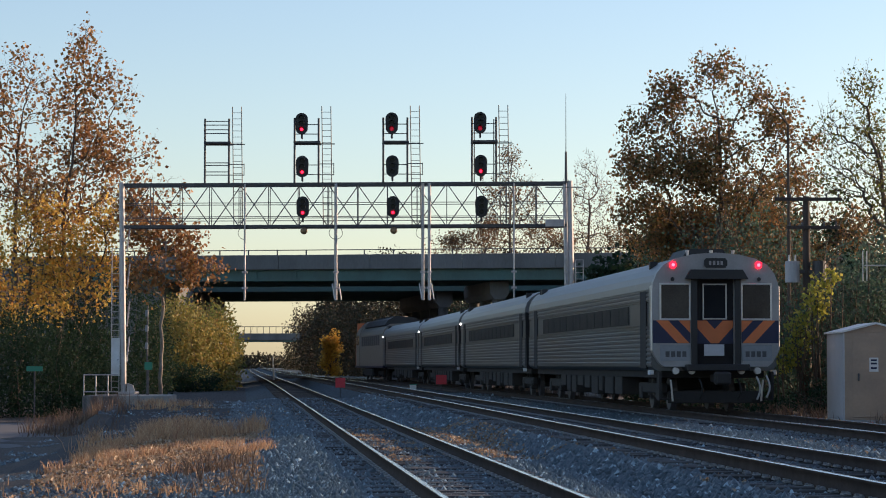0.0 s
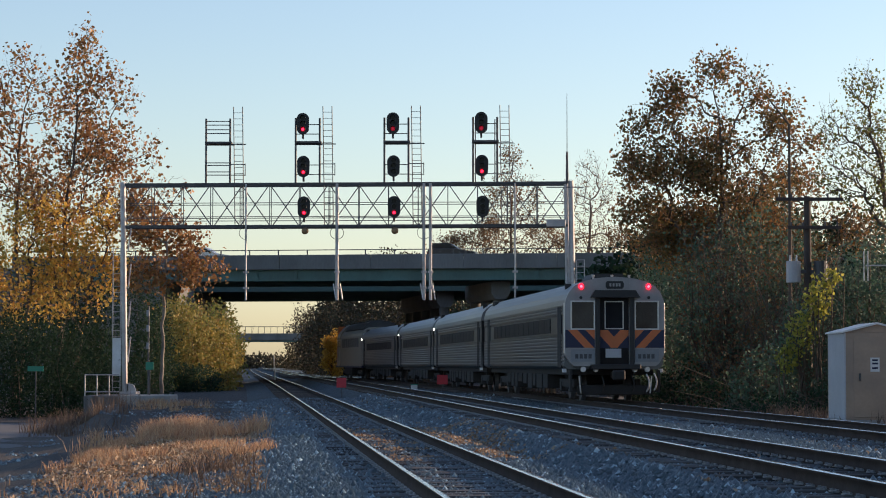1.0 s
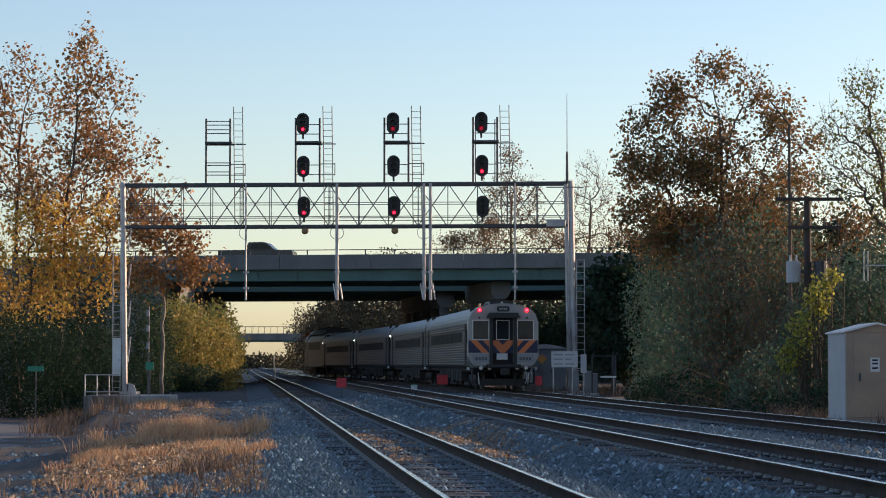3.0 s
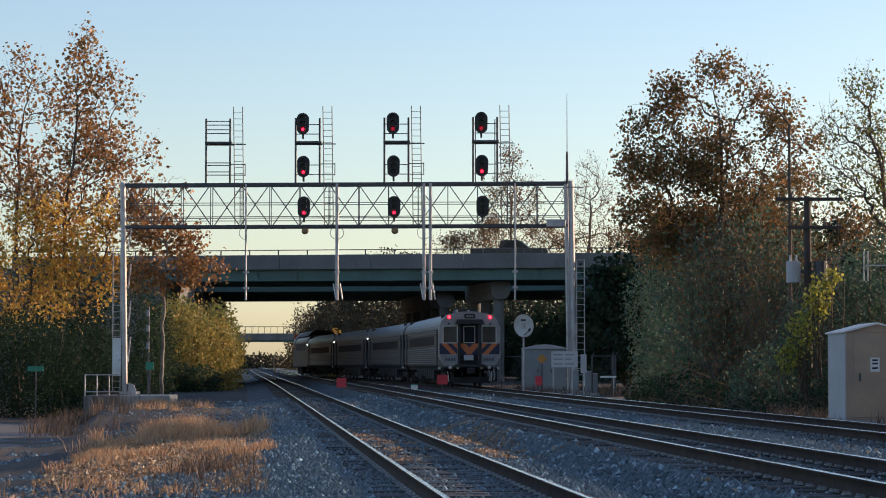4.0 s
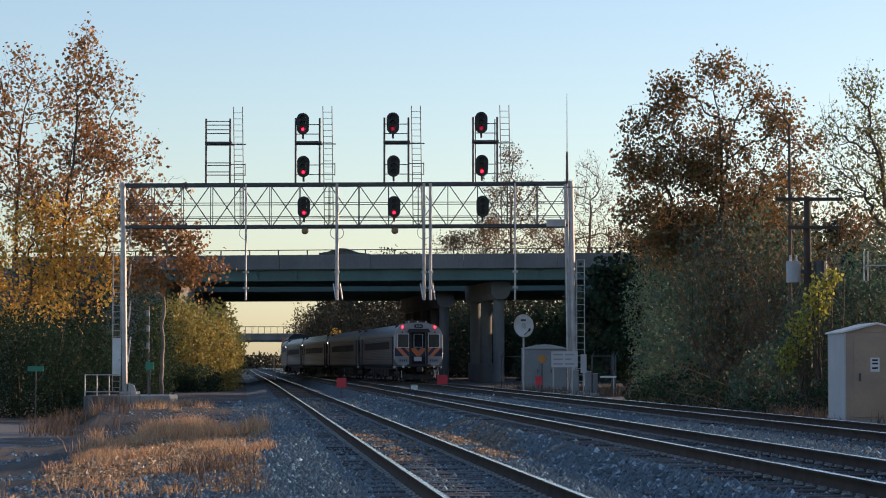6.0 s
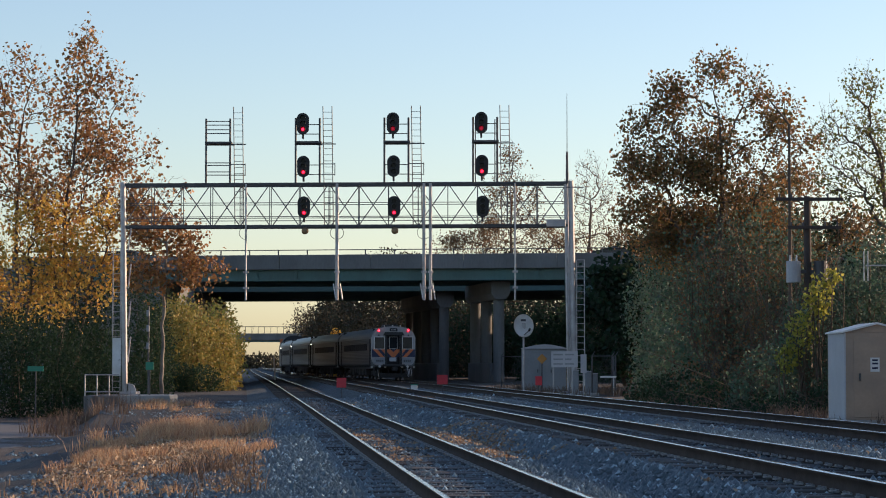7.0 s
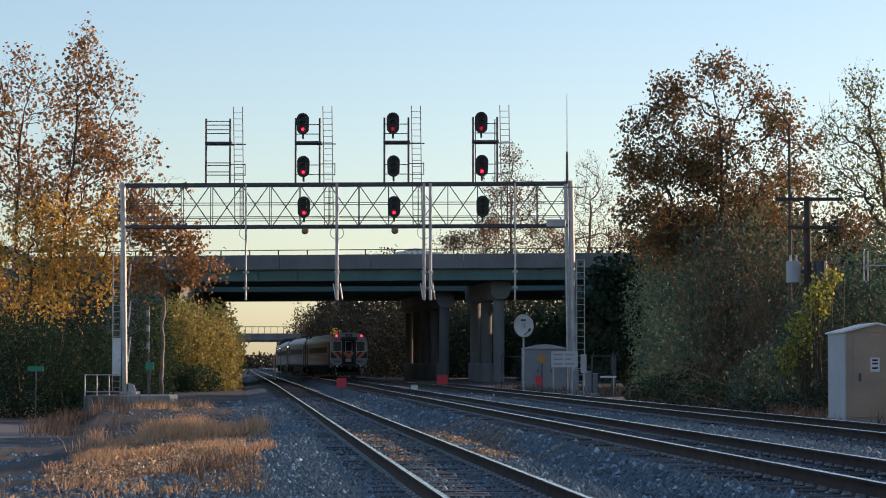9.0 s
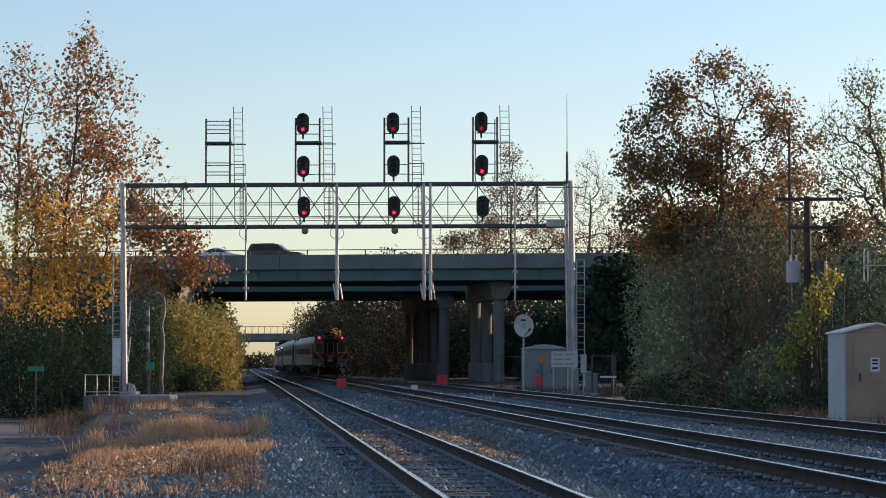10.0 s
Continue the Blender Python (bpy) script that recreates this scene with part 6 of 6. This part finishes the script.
# ---- loose ground cover ----
def scatter_stones():
    rng = np.random.default_rng(3)
    base = np.array([(1, 0, -0.1), (0.25, 0.95, 0.1), (-0.9, 0.4, -0.15), (-0.6, -0.8, 0.05), (0.55, -0.85, -0.05), (0.1, 0.05, 0.75)])
    faces = np.array([(0, 1, 5), (1, 2, 5), (2, 3, 5), (3, 4, 5), (4, 0, 5)])
    vs, fs, n = [], [], 0
    for y0, y1, dens in ((20, 34, 240), (34, 50, 160), (50, 75, 80), (75, 115, 30)):
        cnt = int((y1 - y0) * 15.5 * dens)
        y = rng.uniform(y0, y1, cnt)
        s = np.where(rng.random(cnt) < 0.09, rng.uniform(-9.5, -3.9, cnt), rng.uniform(-3.9, 12.2, cnt))
        x = np.array([track_x(1, b) for b in y]) + s
        half = 784 / 4336 * y + 0.6
        ok = (np.abs(x) < half)
        # between the rails the stones lie lower and thinner
        for x_, y_, s_ in zip(x[ok], y[ok], s[ok]):
            if min(abs(s_ - 0.75), abs(s_ + 0.75)) < 0.09 or (s_ < -3.4 and y_ > 42 and noise.noise(Vector((x_ * 0.5, y_ * 0.3, 8))) < 0.12):
                continue
            vs.append((x_, y_, ground_z(x_, y_)))
    c = np.array(vs)
    n = len(c)
    a = rng.uniform(0, 2 * math.pi, n)
    size = rng.uniform(0.018, 0.042, n) * (1 + 0.5 * (rng.random(n) > 0.93)) * (1 + c[:, 1] / 160)
    ca, sa = np.cos(a), np.sin(a)
    p = base[None] * rng.uniform(0.7, 1.3, (n, 6, 3)) * size[:, None, None]
    q = np.stack([p[..., 0] * ca[:, None] - p[..., 1] * sa[:, None], p[..., 0] * sa[:, None] + p[..., 1] * ca[:, None], p[..., 2] * rng.uniform(0.8, 1.6, n)[:, None]], axis=-1)
    q += c[:, None] + np.array((0, 0, 0.012))
    f = faces[None] + (np.arange(n) * 6)[:, None, None]
    ob = new("ballast_stones", mesh_np("ballast_stones", q.reshape(-1, 3), f.reshape(-1, 3), M["stones"]))
    tagged(ob, "loose angular grey crushed stones", "gravel", kind="stuff")


def blades(name, label, spots, height, material, seed, width=0.012, category="grass"):
    """Dry stalks: thin bent blades at rows of (x, y)."""
    rng = np.random.default_rng(seed)
    c = np.array([(x, y, ground_z(x, y) - 0.02) for x, y in spots])
    n = len(c)
    a = rng.uniform(0, 2 * math.pi, n)
    h = height * rng.uniform(0.35, 1.15, n)
    w = width * rng.uniform(0.7, 1.5, n)
    tilt = rng.normal(scale=0.35, size=(n, 2)) * h[:, None]
    u = np.stack([np.cos(a), np.sin(a), np.zeros(n)], axis=1) * w[:, None]
    mid = c + np.stack([tilt[:, 0] * 0.35, tilt[:, 1] * 0.35, h * 0.6], axis=1)
    tip = c + np.stack([tilt[:, 0], tilt[:, 1], h], axis=1)
    v = np.stack([c - u, c + u, mid + u * 0.7, mid - u * 0.7, tip + u * 0.2, tip - u * 0.2], axis=1).reshape(-1, 3)
    f = np.array([(0, 1, 2, 3), (3, 2, 4, 5)])[None] + (np.arange(n) * 6)[:, None, None]
    tagged(new(name, mesh_np(name, v, f.reshape(-1, 4), M[material])), label, category, kind="stuff")


def grass_spots(n, y0, y1, s0, s1, seed, thr=0.0, scale=0.55):
    rs, out = random.Random(seed), []
    while len(out) < n:
        y, s = rs.uniform(y0, y1), rs.uniform(s0, s1)
        x = track_x(1, y) + s
        edge = min((y - y0) / (y1 - y0), (y1 - y) / (y1 - y0), (s - s0) / (s1 - s0), (s1 - s) / (s1 - s0))
        if noise.noise(Vector((x * scale, y * scale * 0.6, seed))) > thr + rs.gauss(0, 0.12) + 0.45 * max(0.0, 0.3 - edge):
            out.append((x, y))
    return out


def tufts(n, per, y0, y1, s0, s1, seed, thr=0.0, scale=0.55, spread=0.07):
    """Places of stalks that grow in tufts."""
    rs = random.Random(seed)
    return [(x + rs.gauss(0, spread), y + rs.gauss(0, spread)) for x, y in grass_spots(n, y0, y1, s0, s1, seed, thr, scale) for _ in range(rs.randint(per // 3, per))]


scatter_stones()
blades("dry_grass", "dry orange-brown grass beside the ballast", tufts(300, 34, 48, 66, -6.9, -2.4, 7, 0.10, 0.7, 0.10), 0.24, "grass_dry", 1, 0.009)
blades("dry_grass", "tall dry straw plumes at the back of the grass", tufts(110, 44, 61, 72, -7.4, -2.4, 31, 0.02, 0.5, 0.13), 0.46, "grass_dry", 11, 0.010)
blades("dry_grass", "short matted dry grass between tufts", grass_spots(9000, 43, 66, -6.7, -2.6, 12, 0.08, 0.7), 0.08, "grass_dry", 5, 0.012)
blades("dry_grass", "sparse dry grass tufts along the path", tufts(60, 30, 96, 112, -7.6, -4.4, 8, 0.12, 0.5, 0.12), 0.3, "grass_dry", 2, 0.012)
blades("dead_weeds", "tall dead weeds beside the concrete platform", tufts(130, 12, 84, 109, -10.8, -7.4, 9, 0.05, 0.5, 0.16), 0.7, "weed_dead", 3, 0.01, "weeds")
blades("dry_grass", "thin dry grass at the edge of the lane", tufts(60, 14, 26, 46, -7.5, -3.4, 10, 0.1), 0.22, "grass_dry", 4, 0.009)
blades("dead_weeds", "low dead weeds along the right of way", tufts(420, 16, 52, 95, 11.6, 15.5, 14, -0.1, 0.5, 0.12), 0.4, "weed_dead", 7, 0.012, "weeds")
blades("dead_weeds", "dead weeds round the signal cabinets", tufts(260, 16, 108, 128, 9.6, 15.5, 15, -0.15, 0.5, 0.14), 0.45, "weed_dead", 8, 0.014, "weeds")
blades("dead_weeds", "dark leggy weeds at the foot of the ballast", tufts(50, 14, 32, 46, -3.9, -2.7, 13, 0.05, 0.8, 0.14), 0.36, "weed_dead", 6, 0.008, "weeds")


def scatter_litter():
    rng, rs = np.random.default_rng(9), random.Random(9)
    pts = []
    for (n, y0, y1, s0, s1, thr) in ((3600, 40, 62, 0.95, 2.8, -0.05), (2000, 40, 60, -0.6, 0.6, 0.05), (7000, 34, 64, -6.6, -2.6, -0.02), (900, 24, 60, 2.6, 11, 0.2), (1500, 60, 110, -7, 4, 0.1)):
        for x, y in grass_spots(n, y0, y1, s0, s1, int(s0 * 10) + 50, thr, 0.8):
            pts.append((x, y, ground_z(x, y) + 0.02 + 0.03 * rs.random()))
    for x, y in grass_spots(4500, 40, 66, -6.6, -2.6, 77, 0.0, 0.6):
        pts.append((x, y, ground_z(x, y) + 0.03 + 0.1 * rs.random()))
    v, f = leaf_mesh(np.array(pts), 0.07, rng, 0.5)
    tagged(new("fallen_leaves", mesh_np("fallen_leaves", v, f, M["litter"])), "scattered fallen brown leaves", "leaves", kind="stuff")


scatter_litter()


# ---- movement ----
SPEED, START = 16.75, 60.5           # rear of the train at the clip's start


def along(y, d):
    """The distance y reached d metres further along the third track."""
    for _ in range(2 * int(abs(d)) + 1):
        step = d / (2 * int(abs(d)) + 1)
        slope = (track_x(3, y + 0.01) - track_x(3, y)) / 0.01
        y += step / math.hypot(1, slope)
    return y


def train_pose(rear_y, offset, half):
    a, b = along(rear_y, offset - half), along(rear_y, offset + half)
    xa, xb = track_x(3, a), track_x(3, b)
    return pose((xa + xb) / 2, (a + b) / 2, 0.24, 0, 0, -math.degrees(math.atan2(xb - xa, b - a)))


def motions():
    offsets = [13.03 + 27.5 * i for i in range(4)] + [13.03 + 27.5 * 3 + 13.6 + 11.8]
    times = [0.5 * i for i in range(21)]
    for car, off in zip(TRAIN, offsets):
        half = 6.0 if car is TRAIN[-1] else 9.6
        walk(car, [(t, train_pose(START + SPEED * t, off, half)) for t in times])
    spin = math.degrees(SPEED / 0.43)
    for car, w in WHEELS:
        p = w.matrix_basis.translation.copy()
        walk(w, [(i / 30, pose(p.x, p.y, p.z, -spin * i / 30)) for i in range(0, 301)])
    for v, x0, speed in TRAFFIC:
        rows = []
        for t in (0.0, 10.0):
            x = x0 + speed * t
            rows.append((t, pose(x, bridge_y(x, 197.0), 9.47, 0, 0, -9.1)))
        walk(v, rows)


motions()
